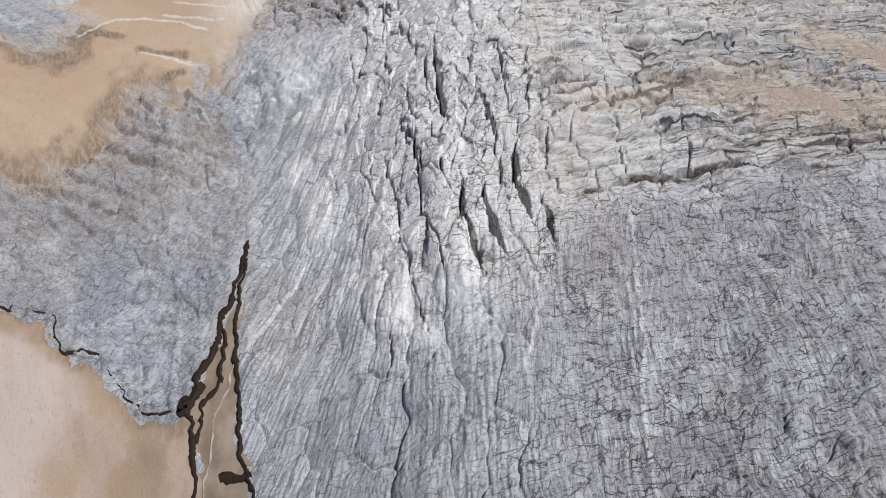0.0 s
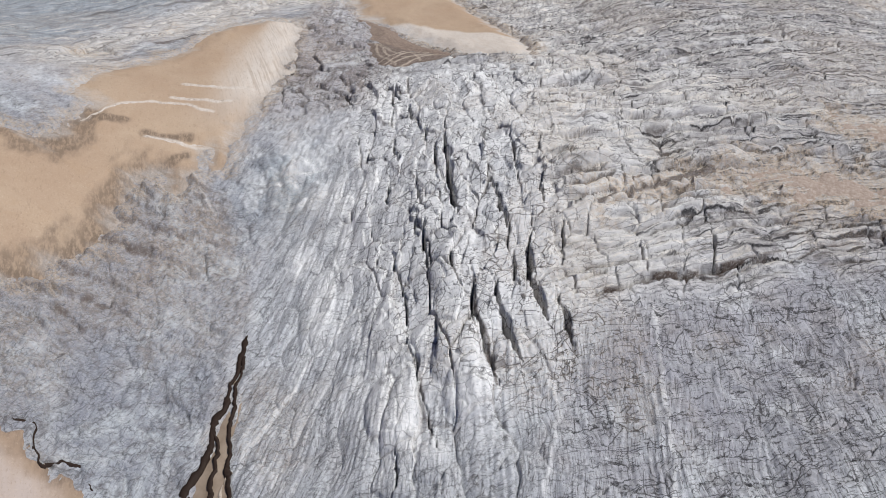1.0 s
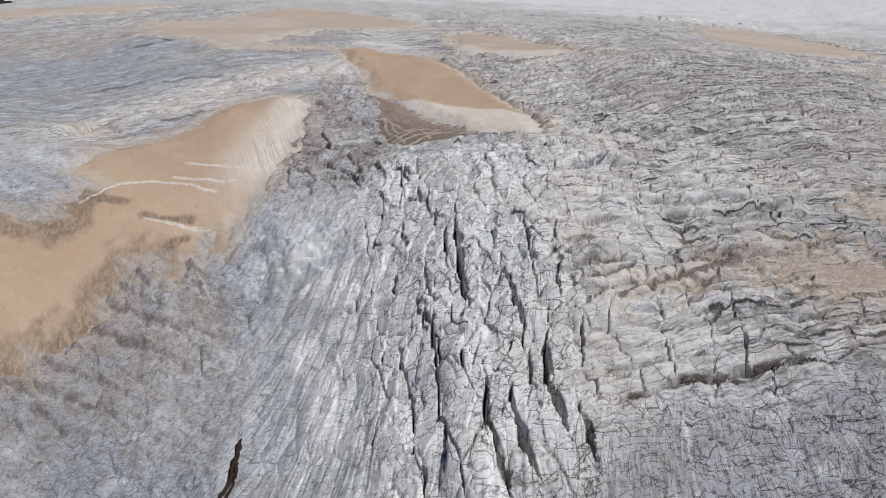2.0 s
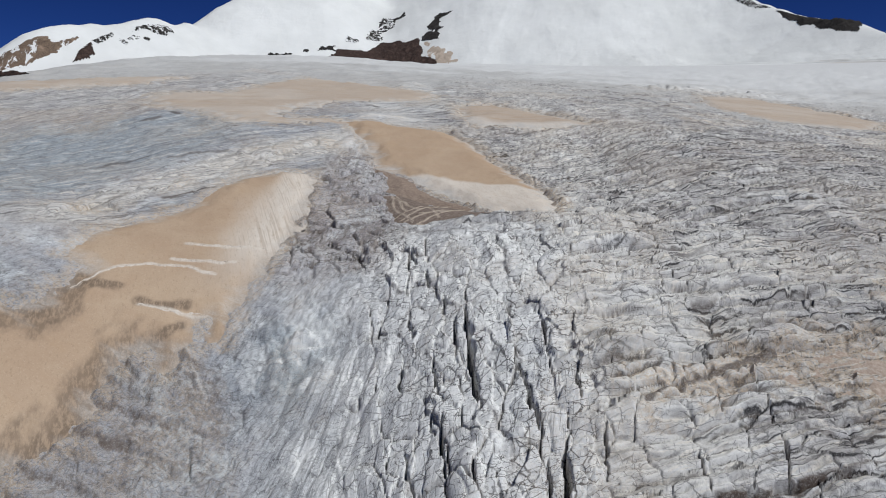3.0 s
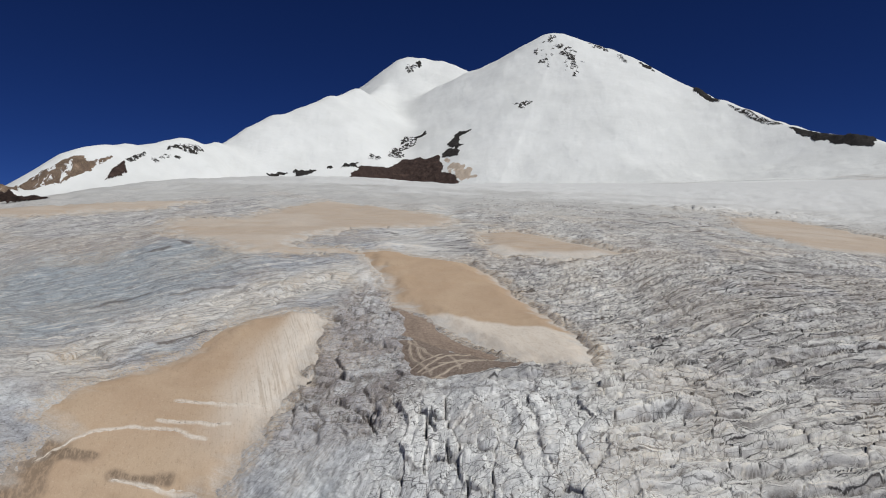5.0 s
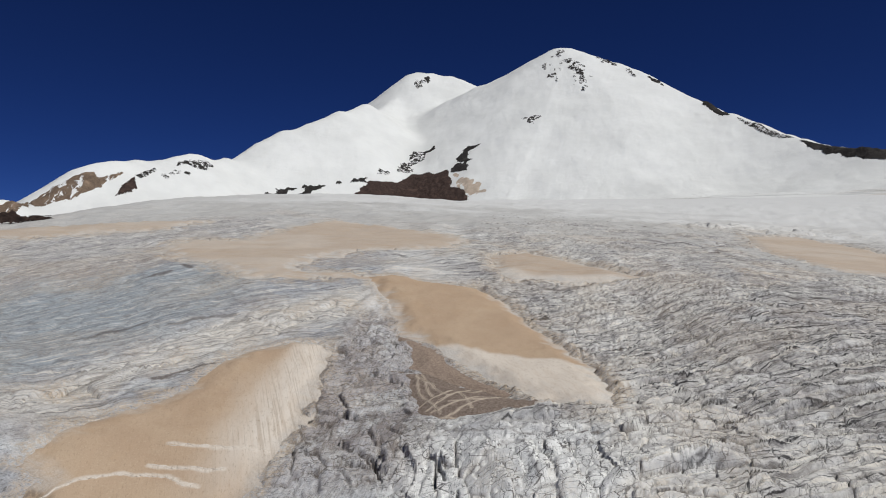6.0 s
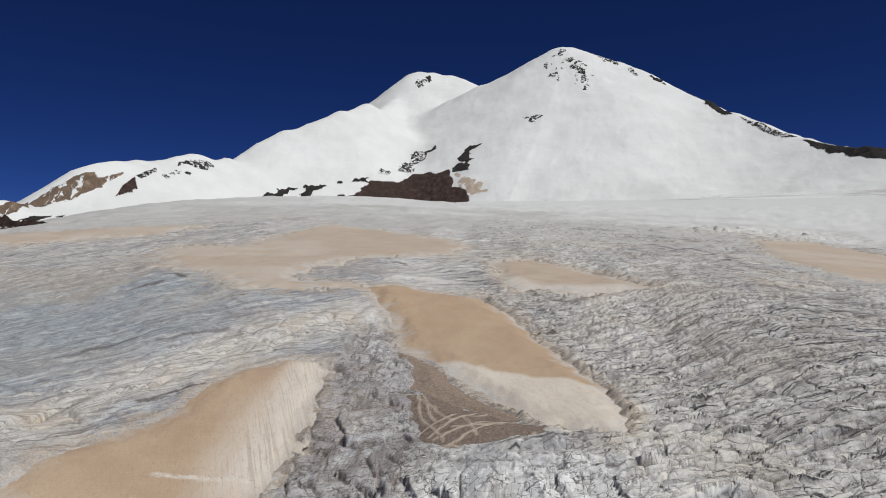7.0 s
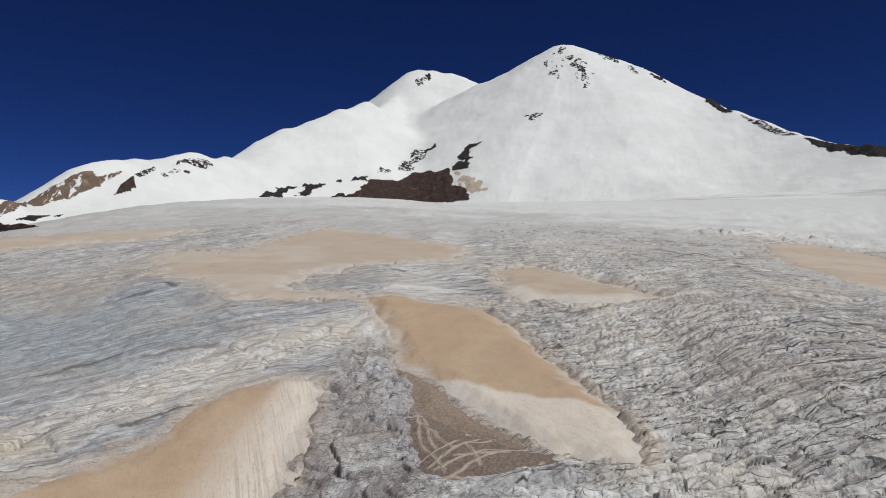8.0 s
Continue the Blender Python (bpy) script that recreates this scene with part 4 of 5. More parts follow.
layers = {"clean": clean, "dust": dust, "grime": grime, "cold": cold, "banded": banded, "soil_and_shade": soil_and_shade, "seam": seam, "firn": firn, "cracked": cracked, "snowy": snowy}
grain = np.stack([along, across, ground_z], 1)
fibres = np.stack([fibre, ground_y, ground_z], 1)
quads = grid_quads(len(angles), SPLIT + 1, True)


def ice_mesh(name, faces):
    """A mesh of some of the land's squares, with their cover."""
    used, faces = np.unique(faces, return_inverse=True)
    data = put_mesh(bpy.data.meshes.new(name), verts[used], faces.reshape(-1, 4))
    for key, values in layers.items():
        put_layer(data, key, values[used])
    data.attributes.new("grain", "FLOAT_VECTOR", "POINT").data.foreach_set("vector", grain[used].astype(np.float32).ravel())
    data.attributes.new("fibre", "FLOAT_VECTOR", "POINT").data.foreach_set("vector", fibres[used].astype(np.float32).ravel())
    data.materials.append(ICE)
    return data


# Snow-covered ice stays in the ground; blocks of the icefall and lengths of the banks are pieces of their own.
mark = np.where(buried > 0.3, 0.0, piece)[quads[:, 0]]
order = np.argsort(mark, kind="stable")
numbers, starts = np.unique(mark[order], return_index=True)
groups = dict(zip(numbers.tolist(), np.split(order, starts[1:])))
loose = [groups.pop(0.0)] + [groups.pop(k) for k in [k for k, g in groups.items() if len(g) < 150]]
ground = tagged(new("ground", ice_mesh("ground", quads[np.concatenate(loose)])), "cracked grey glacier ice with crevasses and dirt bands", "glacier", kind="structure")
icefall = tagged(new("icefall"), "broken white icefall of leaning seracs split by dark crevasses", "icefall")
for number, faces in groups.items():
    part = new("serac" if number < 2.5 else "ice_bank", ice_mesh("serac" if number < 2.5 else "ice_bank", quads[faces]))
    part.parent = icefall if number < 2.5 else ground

far_x, far_y = gx[SPLIT:].ravel(), gy[SPLIT:].ravel()
far_r = np.hypot(far_x, far_y)
far_z = base(far_x, far_y)
far_z = far_z + far_relief(far_x, far_y)
mountain = tagged(new("mountain", put_mesh(bpy.data.meshes.new("mountain"), np.stack([far_x, far_y, far_z], 1), grid_quads(len(angles), len(reach) - SPLIT, True))),
                  "twin-peaked mountain covered in bright white snow", "mountain", kind="structure")
far_a = np.degrees(np.arctan2(far_x, far_y))
put_layer(mountain.data, "clean", 1 - 0.75 * smooth(4, 12, far_a) * (1 - smooth(1300, 2000, far_r)) * smooth(0.05, 0.4, fbm(far_x / 120, far_y / 60, 5, 121)))
put_layer(mountain.data, "dust", 0.4 * smooth(-0.2, 0.5, fbm(far_x / 120, far_y / 50, 4, 125)))
put_layer(mountain.data, "rippled", smooth(-3, 3, far_a) * (1 - smooth(2300, 3000, far_r)) * smooth(-0.1, 0.25, fbm(far_x / 200, far_y / 300, 4, 129)))
mountain.data.materials.append(FIRN)


# ---- snow and debris lying on the ice ----
def sheet(key, x, y):
    """How far inside its outline, and the height of a sheet of snow or debris."""
    outline, thick, rough = SNOWS[key]
    d = covered(x, y, outline, rough)
    rolling = 1.0 if key in ("stream", "pond") else 0.4
    return d, base(x, y) + rolling * swell(x, y) - 0.5 + (thick + 0.5) * smooth(-0.6, 7.0, d) - 0.9 * (1 - smooth(-1.2, -0.2, d)) + 0.04 * fbm(x / 1.5, y / 5, 4, 131)


def drift(name, owner, key, line, width, high, material, label):
    """A low, uneven ridge of paler snow or grit along a line, a part of the sheet it lies on."""
    pts = []
    for (ax, ay), (bx, by) in zip(line, line[1:]):
        steps = max(3, int(math.hypot(bx - ax, by - ay) / 0.3))
        pts += [(ax + (bx - ax) * k / steps, ay + (by - ay) * k / steps) for k in range(steps)]
    px, py = np.array(pts + [line[-1]]).T
    px, py = px + 0.4 * fbm(px / 3, py / 3, 4, 171), py + 0.5 * fbm(px / 3, py / 3, 4, 173)
    tx, ty = np.gradient(px), np.gradient(py)
    size = np.hypot(tx, ty) + 1e-6
    ends = np.minimum(np.arange(len(px)), np.arange(len(px))[::-1])
    half = width * (0.3 + 0.9 * vnoise(px / 1.2, py / 1.2, 175)) * smooth(-1, 8, ends)
    rows = []
    for side, rise in ((-1.3, -0.12), (-0.7, 0.5 * high), (0.0, high), (0.7, 0.6 * high), (1.3, -0.12)):
        x, y = px - ty / size * half * side, py + tx / size * half * side
        rows.append(np.stack([x, y, sheet(key, x, y)[1] + rise], 1))
    ob = new(name, put_mesh(bpy.data.meshes.new(name), np.concatenate(rows), grid_quads(len(px), 5)))
    put_layer(ob.data, "pale", np.ones(len(px) * 5))
    ob.data.materials.append(material)
    ob.parent = owner
    ob["label"] = label
    return ob


def patch(name, key, material, label, category, cell, pale=None, rim=1.0, thin=0.0, band=""):
    """A sheet of snow or debris with a ragged, thinning edge, draped over the slope."""
    outline, thick, rough = SNOWS[key]
    px, py = np.array(outline).T
    nx, ny = int((px.max() - px.min() + 12) / cell), int((py.max() - py.min() + 12) / cell)
    x, y = (c.ravel() for c in np.meshgrid(np.linspace(px.min() - 6, px.max() + 6, nx), np.linspace(py.min() - 6, py.max() + 6, ny)))
    d, z = sheet(key, x, y)
    quads = grid_quads(nx, ny)
    quads = quads[(d[quads] > -1.2).any(1)]
    bright = pale(x, y) if pale else np.zeros(len(x))
    smudges = sum(1 - smooth(0.5, 1.6, to_line(x, y + 0.8 * vnoise(x / 3, y / 2, 147), line)) for line in SMUDGES)
    ragged = 4 + 5 * (rough > 0.85) * (key != "west") + 4 * (rough > 2)
    thinned = thin * np.maximum(0.42 * (key in ("upper", "east_dune", "far_east", "far_west")), 1 - smooth(0, ragged, d + 2.5 * fbm(x / 9, y / 4, 4, 153)))
    stained = np.clip(smudges + 0.85 * (1 - smooth(166, 174, y + 0.5 * x + 38)) * (1 - smooth(4, 9, d + 3 * fbm(x / 2, y / 8, 3, 149))), 0, 1) * (key == "west")
    stained = stained + rim * (1 - smooth(-0.2, 5.0 * cell + 1.5, d + 1.2 * fbm(x / 4, y / 9, 3, 133)))
    cover = {"pale": bright, "thin": thinned, "rim": stained, "pink": np.full(len(x), float(key == "pond")), "combed": np.full(len(x), float(key == "west"))}

    def piece_of(title, faces):
        used, faces = np.unique(faces, return_inverse=True)
        ob = new(title, put_mesh(bpy.data.meshes.new(title), np.stack([x, y, z], 1)[used], faces.reshape(-1, 4)))
        for layer, values in cover.items():
            put_layer(ob.data, layer, values[used])
        ob.data.materials.append(material)
        return ob

    paler = (bright[quads].mean(1) > 0.5 * bright.max()) & bool(band)
    ob = tagged(piece_of(name, quads[~paler]), label, category)
    if paler.any():
        foot = piece_of(band, quads[paler])
        foot.parent = ob
        foot["label"] = "paler dusted snow"
    return ob


SCOURS = [
    [(-85.2, 167.4), (-81, 177.7), (-74, 182.5), (-66.4, 184.3), (-60, 183.4)], [(-70.8, 185.8), (-56.8, 188)], [(-69.8, 192), (-50, 194.5)], [(-71.2, 168.9), (-57.6, 171.7)],
]


def pale_west(x, y):
    scour = sum(1 - smooth(0.1, 0.65, to_line(x, y + 0.5 * vnoise(x / 3, y / 3, 135), line)) for line in SCOURS)
    side = window(x - 0.10 * (y - 200) + 2 * fbm(x / 6, y / 12, 3, 136), -67, -55, -30, -20) * smooth(172, 200, y)
    return np.clip(side + scour, 0, 1)


def pale_main(x, y):
    edge = inside(x, y, [(-22.8, 248), (-14, 245.4), (-5.4, 240.3), (4.1, 238), (13.9, 235.8), (26, 222), (26, 195), (-2, 205), (-30, 240)])
    return smooth(-1.6, 1.2, edge + 1.5 * fbm(x / 5, y / 12, 3, 141))


def vein_pale(x, y):
    return np.clip(sum(1 - smooth(0.12, 0.42, to_line(x + 0.3 * vnoise(x / 2, y / 2, 143), y + 0.3 * vnoise(x / 2, y / 2, 145), line)) for line in VEINS), 0, 1)


VEINS = [
    [(-23.7, 228.6), (-21.6, 215.2), (-15.5, 204.2)], [(-19, 206.6), (-9.6, 218.3)], [(-17.8, 205.5), (-9, 210.5), (-1.7, 212.4)], [(-23.2, 224.8), (-19.1, 219.9), (-15.1, 212.6), (-6.1, 218.2)],
    [(-15.4, 202.2), (-8.3, 208.3), (-0.5, 213.6)], [(-6.1, 200.3), (-2, 200.5), (2.3, 205.6)], [(-24.4, 215.3), (-22.8, 207.1)], [(-18.5, 212.8), (-22.3, 227.4)], [(-19.7, 203), (-10.2, 202.2)],
    [(-14.5, 209), (-4, 209.8)], [(-21, 209), (-14, 216)], [(-12, 214), (-9, 205)],
]


def pale_east(x, y):
    return 1 - smooth(6, 14, to_line(x, y, [(-4, 318), (4, 306), (36, 306)]))


SMUDGES = [[(-83.3, 169.8), (-76.9, 172.2)], [(-71.8, 170), (-62.6, 173)], [(-85, 157.6), (-82.8, 157)], [(-62, 168), (-66, 160)]]


def pale_pond(x, y):
    return np.clip(smooth(-57, -65, x + 0.25 * (y - 90) + 3 * fbm(x / 7, y / 7, 3, 137)) * (1 - smooth(96, 99, y + fbm(x / 4, y / 4, 2, 138))) + 0.35 * smooth(0.1, 0.6, fbm(x / 6, y / 6, 3, 140)), 0, 1)


def pale_far(x, y):
    return 0.12 + 0.3 * smooth(0.1, 0.6, fbm(x / 50, y / 18, 3, 139))


west_field = patch("snowfield", "west", DUSTED, "ochre dust-covered snowfield with combed pale stripes", "snow patch", 0.45, pale_west, 0.45, thin=0.45, band="combed_slope")
patch("snowfield", "pond", DUSTED, "flat ochre and pink silty snow below the ice edge", "snow patch", 0.4, pale_pond, band="pale_silt")
patch("snowfield", "main", DUSTED, "long orange-tan snow dune with a pale lower edge", "snow patch", 0.5, pale_main, 0.0, thin=0.8, band="pale_foot")
patch("snowfield", "upper", DUSTED, "wide tan dusted snowfield on the upper glacier", "snow patch", 1.2, pale_far, 0.2, thin=0.9)
patch("snowfield", "east_dune", DUSTED, "small tan snow dune with a whitish front", "snow patch", 0.8, pale_east, 0.0, thin=0.9, band="pale_foot")
patch("snowfield", "far_east", DUSTED, "tan dusted snow strip below the far icefall", "snow patch", 1.4, pale_far, 0.2, thin=0.9)
patch("snowfield", "east", PINK, "thin tan dust-laden snow between ice banks", "snow patch", 0.4)
patch("snowfield", "east_upper", PINK, "small patch of tan dusty snow among ice banks", "snow patch", 0.5)
patch("snowfield", "far_west", DUSTED, "faint pinkish snow strip on the upper glacier", "snow patch", 2.0, pale_far, 0.2, thin=0.9)
patch("dirt_strip", "taupe", TAUPE, "grey-brown gritty strip along the dune's foot", "debris", 0.5)
apron = patch("debris_apron", "debris", DEBRIS, "dark brown rubble apron with pale veins beside the dune", "debris", 0.4, vein_pale)
for line in SCOURS:
    drift("scoured_ridge", west_field, "west", line, 0.55, 0.12, DUSTED, "pale wind-scoured ridge of snow")
for line in VEINS:
    drift("ice_vein", apron, "debris", line, 0.2, 0.12, DEBRIS, "pale icy vein")
stream_bed = patch("stream_bed", "stream", SILT, "brown silty stream bed in a narrow ice gully", "stream bed", 0.3)


# ---- meltwater in the gully ----
def runnel(line, width, label):
    """A winding, sunken ribbon of dark meltwater with uneven banks, laid along a line on the plan."""
    pts = []
    for (ax, ay), (bx, by) in zip(line, line[1:]):
        steps = max(2, int(math.hypot(bx - ax, by - ay) / 0.4))
        pts += [(ax + (bx - ax) * k / steps, ay + (by - ay) * k / steps) for k in range(steps)]
    px, py = np.array(pts + [line[-1]]).T
    px, py = px + 0.7 * fbm(px / 2.0, py / 2.5, 4, 151, 0.6), py + 0.5 * fbm(px / 2.0, py / 2.5, 4, 152, 0.6)
    tx, ty = np.gradient(px), np.gradient(py)
    size = np.hypot(tx, ty)
    half = 0.75 * width * (0.35 + 0.65 * vnoise(py / 1.3, px, 155) ** 2 + 0.3 * vnoise(py / 4, px / 4, 157))
    rows = []
    for side, rise in ((-1.25, -0.6), (-1.0, 0.2), (0.0, 0.17), (1.0, 0.2), (1.25, -0.6)):
        x, y = px - ty / size * half * side, py + tx / size * half * side
        rows.append(np.stack([x, y, base(x, y) + swell(x, y) + rise], 1))
    count = len(px)
    ob = new("meltwater_runnel", put_mesh(bpy.data.meshes.new("meltwater_runnel"), np.concatenate(rows), grid_quads(count, 5)))
    ob.data.materials.append(WATER)
    return tagged(ob, label, "stream")


runnel([(-38.9, 126), (-38.7, 119), (-39.3, 114), (-39.8, 109), (-40.3, 104), (-41.2, 100), (-42, 97.4), (-43, 95.2), (-42.2, 92.9), (-40.1, 89.4), (-39.8, 86), (-39.4, 83), (-39.2, 70)], 1.0, "dark meltwater channel along the ice edge")
runnel([(-43.6, 93.4), (-43.1, 95.2), (-42.2, 97.0), (-41.6, 98.4)], 2.4, "dark pool of meltwater under the ice edge")
runnel([(-39.4, 108.5), (-38.8, 103.8), (-37.9, 98), (-39.4, 95.2), (-39.7, 92.8), (-39.7, 89.7)], 0.7, "winding dark meltwater thread in brown silt")
runnel([(-38.3, 122), (-37.6, 115), (-36.8, 110.5), (-36.6, 105.6), (-35.2, 100.4), (-34.5, 95.8), (-33.8, 92.4), (-32.2, 87.7), (-30.6, 84), (-29.2, 81), (-28, 70)], 0.75, "thin dark meltwater runnel below an ice wall")
runnel([(-35, 84.7), (-33.1, 84.4), (-31, 85.6), (-30.4, 84.2)], 1.3, "small dark pool of meltwater on silt")
runnel([(-73, 100.8), (-68.2, 102), (-65.7, 102.2), (-65.2, 99.3), (-63, 97.8), (-60.2, 99.2), (-57.8, 99.2), (-55.3, 97.3), (-51.4, 94.8), (-48.8, 93.5), (-45.2, 93.7), (-43, 93.3)], 0.25, "dark meltwater seam where silt meets the ice edge")
runnel([(-71, 92.6), (-68.7, 91.9), (-67.6, 90.2), (-68.2, 88.6), (-67.6, 86.4), (-68.5, 84.5)], 0.6, "dark wet rim of a meltwater hollow in the silt")
drift("grit_ridge", stream_bed, "stream", [(-36.0, 103), (-35.8, 96.9), (-37.3, 93.7), (-37.5, 90.7), (-36.9, 87.3), (-37.4, 84.4), (-37.3, 80)], 0.3, 0.3, DEBRIS, "pale crumbly grit ridge")


# ---- bare rock on the mountain ----
def land(x, y):
    return base(x, y) + far_relief(x, y)


def rock(name, outline, rise, cell, material, label, rough=0.12, bare=1.0, ragged=1.0):
    """Bare rock breaking through the snow: craggy ground within an outline, higher in its middle. bare: how much of it shows."""
    px, py = np.array(outline).T
    pad = 4 * cell
    nx, ny = int((np.ptp(px) + 2 * pad) / cell), int((np.ptp(py) + 2 * pad) / cell)
    x, y = (c.ravel() for c in np.meshgrid(np.linspace(px.min() - pad, px.max() + pad, nx), np.linspace(py.min() - pad, py.max() + pad, ny)))
    wide = min(np.ptp(px), np.ptp(py))
    d = inside(x, y, outline) + cell + ragged * rough * wide * fbm(x / (0.25 * wide), y / (0.25 * wide), 5, 161)
    crag = np.abs(fbm(x / (9 * cell), y / (14 * cell), 5, 163, 0.6))
    body = smooth(0, 0.35 * wide, d)
    z = land(x, y) - 1.2 * cell * 0.3 + rise * (0.35 * smooth(-cell, 2 * cell, d) + 0.65 * body) * (0.45 + 0.9 * crag) - rise * (1 - bare) * 1.2 * (crag < 0.45 + 0.2 * vnoise(x / (6 * cell), y / (6 * cell), 167))
    quads = grid_quads(nx, ny)
    quads = quads[(d[quads] > 0).all(1)]
    marks = np.arange(len(x))
    for _ in range(400):                     # give every connected piece one mark
        least = marks[quads].min(1)
        after = marks.copy()
        np.minimum.at(after, quads.ravel(), np.repeat(least, 4))
        if (after == marks).all():
            break
        marks = after
    sizes = sorted(((int((marks[quads[:, 0]] == v).sum()), int(v)) for v in np.unique(marks[quads[:, 0]])), reverse=True)
    whole = None
    for count, v in sizes[:12]:
        if whole and count < 5:
            continue
        used, faces = np.unique(quads[marks[quads[:, 0]] == v], return_inverse=True)
        title = "crag" if whole else name
        ob = new(title, put_mesh(bpy.data.meshes.new(title), np.stack([x, y, z], 1)[used], faces.reshape(-1, 4)))
        ob.data.materials.append(material)
        if whole:
            ob.parent = whole
        else:
            whole = tagged(ob, label, "rock")
    return whole


DARK = rock_material("black_lava", (0.014, 0.013, 0.013), (0.05, 0.045, 0.042))
BROWN = rock_material("brown_cliff", (0.09, 0.065, 0.05), (0.25, 0.18, 0.13), 0.16, streaks=True)
ASH = rock_material("volcanic_ash", (0.42, 0.34, 0.27), (0.55, 0.46, 0.38))
SPECKLED = rock_material("snow_dusted_lava", (0.016, 0.015, 0.015), (0.06, 0.055, 0.05), 0.35)

rock("lava_outcrop", [(-660, 2878), (-585, 2969), (-550, 3043), (-492, 3149), (-405, 3266), (-326, 3263), (-218, 3201), (-193, 3127), (-179, 3050), (-131, 2930), (-110, 2871), (-300, 2988), (-488, 2963)],
     16, 5, LAVA, "dark red-brown lava outcrop rising from snow", 0.06)
rock("lava_spur", [(-937, 2734), (-928, 2795), (-885, 2843), (-808, 2902), (-858, 2846), (-873, 2789)],
     9, 4, DARK, "low black lava spur with snow between", 0.12)
rock("lava_spur", [(-841, 2811), (-786, 2864), (-782, 2913), (-746, 2939), (-731, 2974), (-681, 2990), (-732, 2929), (-764, 2872), (-777, 2831)],
     9, 4, DARK, "short black lava spur above the bench", 0.12)
rock("lava_spur", [(-714, 2857), (-652, 2927), (-635, 2901)],
     6, 4, DARK, "small black lava knob at the bench edge", 0.1)
rock("lava_spur", [(-637, 3012), (-605, 3071), (-580, 3074), (-583, 3037)],
     9, 4, DARK, "black lava knob on the snow slope", 0.15)
rock("lava_spur", [(-594, 3080), (-500, 3196), (-473, 3281), (-438, 3425), (-403, 3480), (-375, 3477), (-383, 3377), (-415, 3298), (-466, 3228), (-517, 3146)],
     10, 4, SPECKLED, "long black lava rib climbing the snow slope", 0.12)
rock("lava_spur", [(-376, 3483), (-323, 3520), (-308, 3478), (-354, 3465)],
     6, 4, DARK, "upper tip of a black lava rib", 0.15)
rock("lava_spur", [(-223, 3199), (-200, 3243), (-169, 3249), (-187, 3300), (-183, 3370), (-143, 3393), (-67, 3384), (-131, 3350), (-148, 3314), (-141, 3266), (-99, 3259), (-142, 3225), (-142, 3157)],
     10, 4, DARK, "steep black lava rib above the outcrop", 0.08)
rock("ash_patch", [(-201, 3177), (-176, 3047), (-126, 2924), (-56, 2932), (-86, 3029), (-150, 3116)],
     5, 5, ASH, "tan dusty ash patch beside the lava outcrop", 0.06)
rock("snow_crag", [(114, 3512), (219, 3509), (183, 3459), (121, 3415), (145, 3470)],
     7, 4, SPECKLED, "small crag showing through the snow face", 0.2, 0.8)
rock("summit_crag", [(302, 4051), (345, 4110), (416, 4113), (485, 4098), (496, 3988), (476, 3884), (443, 3858), (424, 3953), (366, 3995), (325, 3956)],
     9, 5, SPECKLED, "snow-dusted dark crags below the summit", 0.3, 0.5)
rock("summit_crag", [(411, 3899), (456, 3868), (472, 3765), (446, 3742), (405, 3790)],
     9, 5, SPECKLED, "narrow dark crag below the summit", 0.25, 0.6)
rock("summit_crag", [(238, 4048), (274, 4111), (296, 4056), (287, 3980), (312, 3907), (353, 3869), (350, 3832), (295, 3890)],
     6, 5, SPECKLED, "scattered rocks beside the summit crags", 0.3, 0.4)
rock("summit_crag", [(327, 4193), (373, 4267), (404, 4276), (394, 4208), (356, 4158)],
     7, 5, SPECKLED, "dark rock cap at the summit", 0.25, 0.8)
rock("ridge_rock", [(588, 4240), (639, 4250), (693, 4164), (674, 4093), (606, 4140)],
     9, 5, SPECKLED, "scattered dark rocks along the snow ridge", 0.1, 0.7)
rock("ridge_rock", [(717, 4088), (763, 4065), (761, 3961), (733, 3976)],
     7, 5, SPECKLED, "small dark rocks below the ridge", 0.2, 0.6)
rock("ridge_rock", [(832, 4038), (895, 3991), (892, 3904), (838, 3966)],
     9, 5, DARK, "short dark rock rib on the skyline", 0.1, 0.8)
rock("ridge_rock", [(1093, 3906), (1102, 3659), (1120, 3490), (1085, 3521), (1042, 3688)],
     10, 5, DARK, "thin dark rock rib along the skyline", 0.06, 1.0)
rock("ridge_rock", [(1127, 3488), (1193, 3351), (1261, 3144), (1208, 3170), (1165, 3309)],
     12, 5, SPECKLED, "dark rock rib along the lower skyline", 0.06, 1.0)
rock("lava_plateau", [(1263, 3063), (1292, 2993), (1306, 2951), (1328, 2864), (1412, 2712), (1361, 2618), (1324, 2693), (1300, 2806), (1266, 2887), (1272, 2925), (1255, 2984)],
     18, 6, DARK, "dark rocky plateau edge dusted with snow", 0.06)
rock("crater_rock", [(-556, 4541), (-521, 4588), (-477, 4589), (-496, 4497), (-516, 4447)],
     9, 6, SPECKLED, "grey crater-rim rocks on the farther summit", 0.2, 0.8)
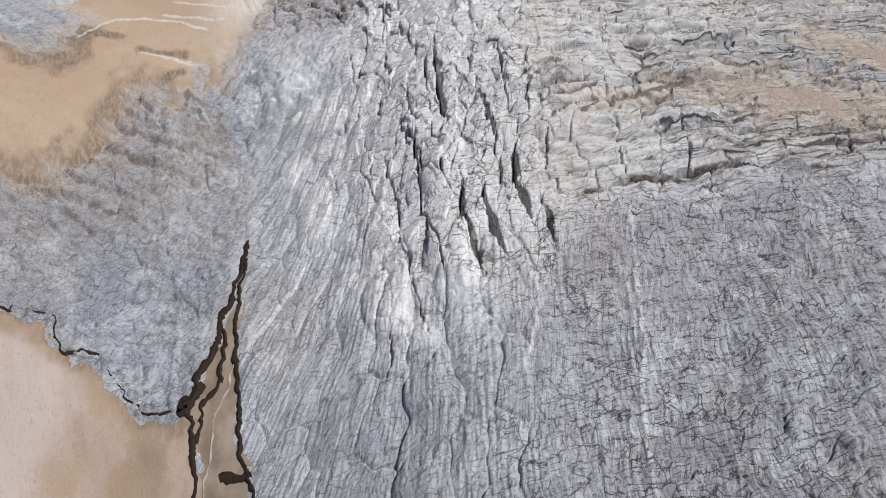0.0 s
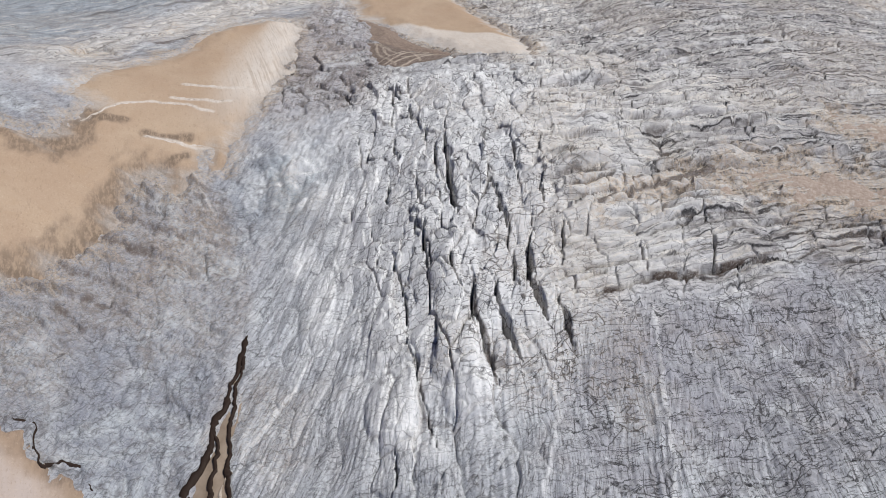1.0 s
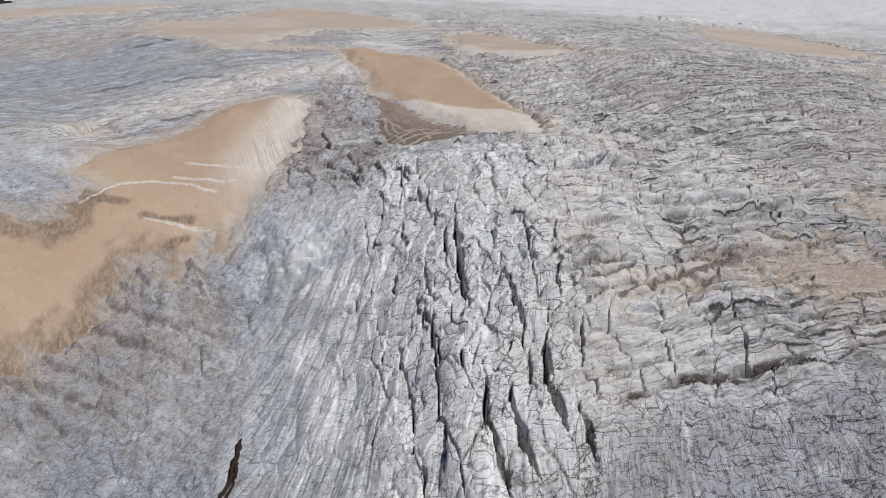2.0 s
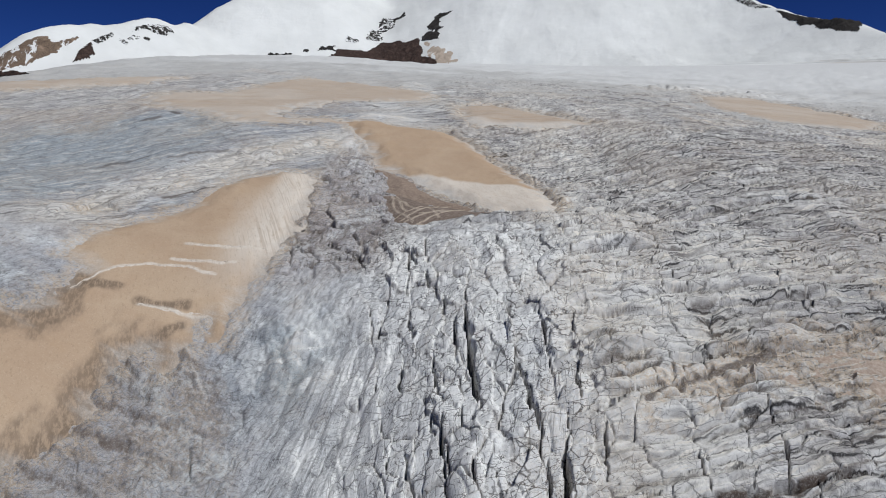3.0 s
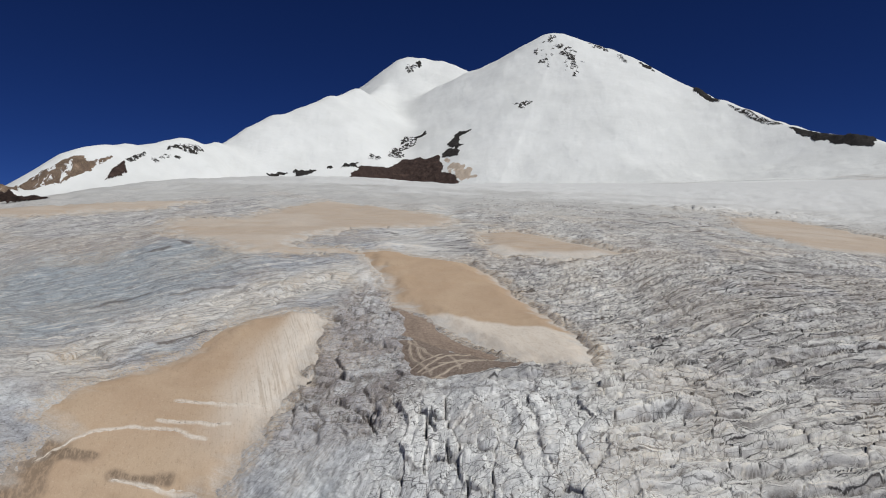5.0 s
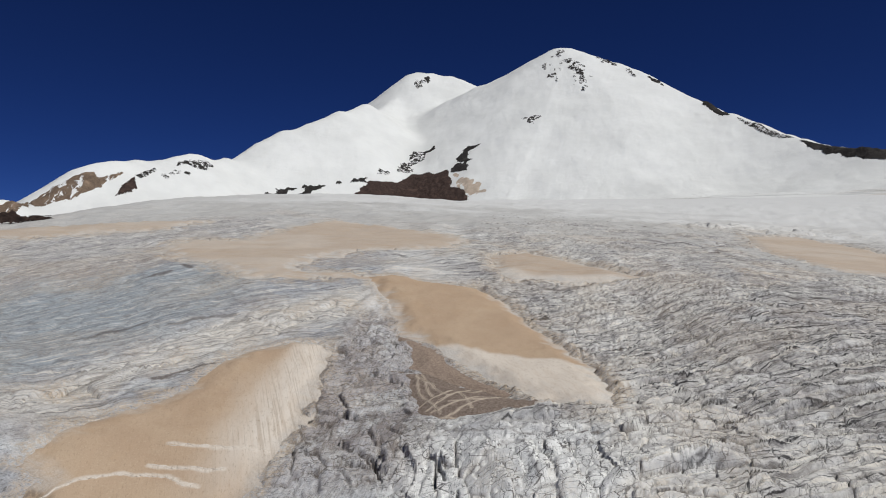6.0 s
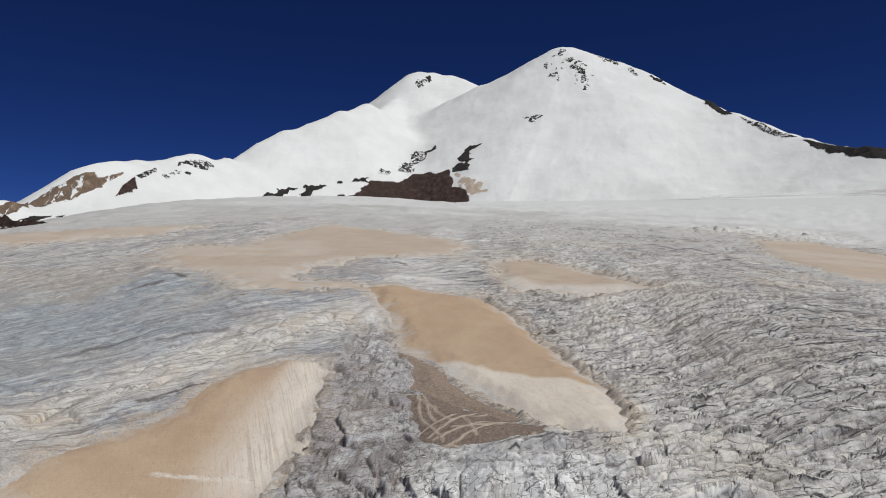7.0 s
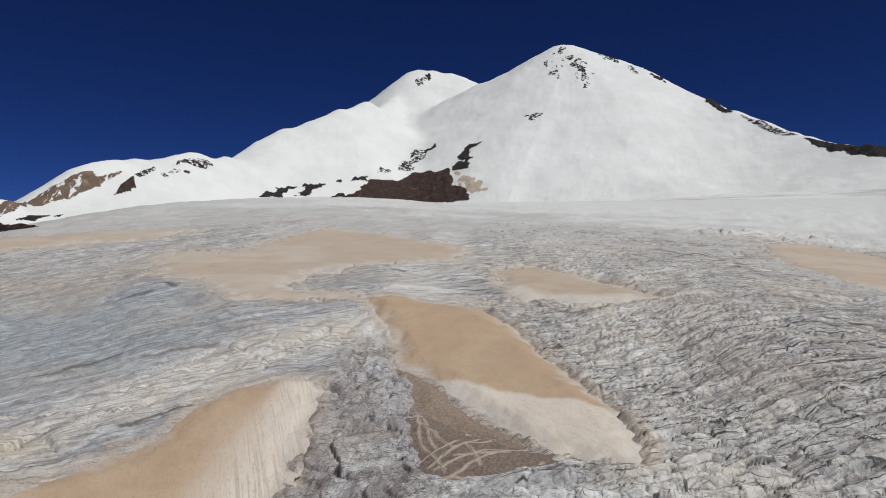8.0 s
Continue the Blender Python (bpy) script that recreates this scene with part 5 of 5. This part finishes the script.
rock("crater_rock", [(-480, 4620), (-467, 4680), (-440, 4596), (-460, 4566)],
     9, 6, DARK, "small dark crater-rim rock on the farther summit", 0.15, 0.9)
rock("cliff_band", [(-1407, 2048), (-1456, 2112), (-1442, 2123), (-1435, 2176), (-1418, 2235), (-1402, 2287), (-1376, 2335), (-1348, 2302), (-1310, 2385), (-1310, 2333), (-1317, 2276), (-1327, 2230), (-1355, 2154), (-1389, 2094)],
     9, 5, BROWN, "brown striped cliff band under the snow ridge", 0.05)
rock("cliff_band", [(-1410, 1804), (-1428, 1887), (-1425, 1949), (-1431, 2002), (-1467, 2122), (-1408, 2039), (-1379, 1933), (-1386, 1854)],
     9, 5, BROWN, "dark brown cliff at the ridge foot", 0.05)
rock("cliff_band", [(-1261, 2254), (-1274, 2317), (-1273, 2395), (-1242, 2351), (-1241, 2315)],
     10, 4, LAVA, "reddish-brown rock knob on the snow ridge", 0.06)
rock("cliff_band", [(-1276, 2409), (-1265, 2483), (-1250, 2511), (-1253, 2466), (-1257, 2412)],
     8, 4, SPECKLED, "grey rock band on the snow ridge", 0.1)
rock("cliff_band", [(-1247, 2459), (-1211, 2535), (-1158, 2588), (-1181, 2527), (-1229, 2466)],
     8, 4, SPECKLED, "row of dark rock teeth on the snow ridge", 0.2, 0.7)
rock("cliff_band", [(-1221, 2569), (-1216, 2628), (-1193, 2660), (-1150, 2732), (-1129, 2715), (-1130, 2649), (-1153, 2635), (-1191, 2632), (-1208, 2592)],
     9, 4, SPECKLED, "dark rock band below the snow crest", 0.08)
rock("moraine", [(-1345, 1909), (-1348, 1984), (-1338, 2040), (-1324, 1950)],
     5, 4, DARK, "low dark strip of rubble on snow", 0.1)
rock("moraine", [(-1329, 2040), (-1315, 2078), (-1314, 2049)],
     4, 4, DARK, "short dark strip of rubble on snow", 0.1)
rock("moraine", [(-1284, 2053), (-1266, 2091), (-1262, 2065)],
     4, 4, DARK, "thin dark strip of rubble on snow", 0.1)
rock("moraine", [(-345, 432), (-318, 452), (-285, 463), (-268, 458), (-280, 444), (-310, 428)], 4.5, 1.0, LAVA, "red-brown mound of lava rubble on the glacier", 0.15)
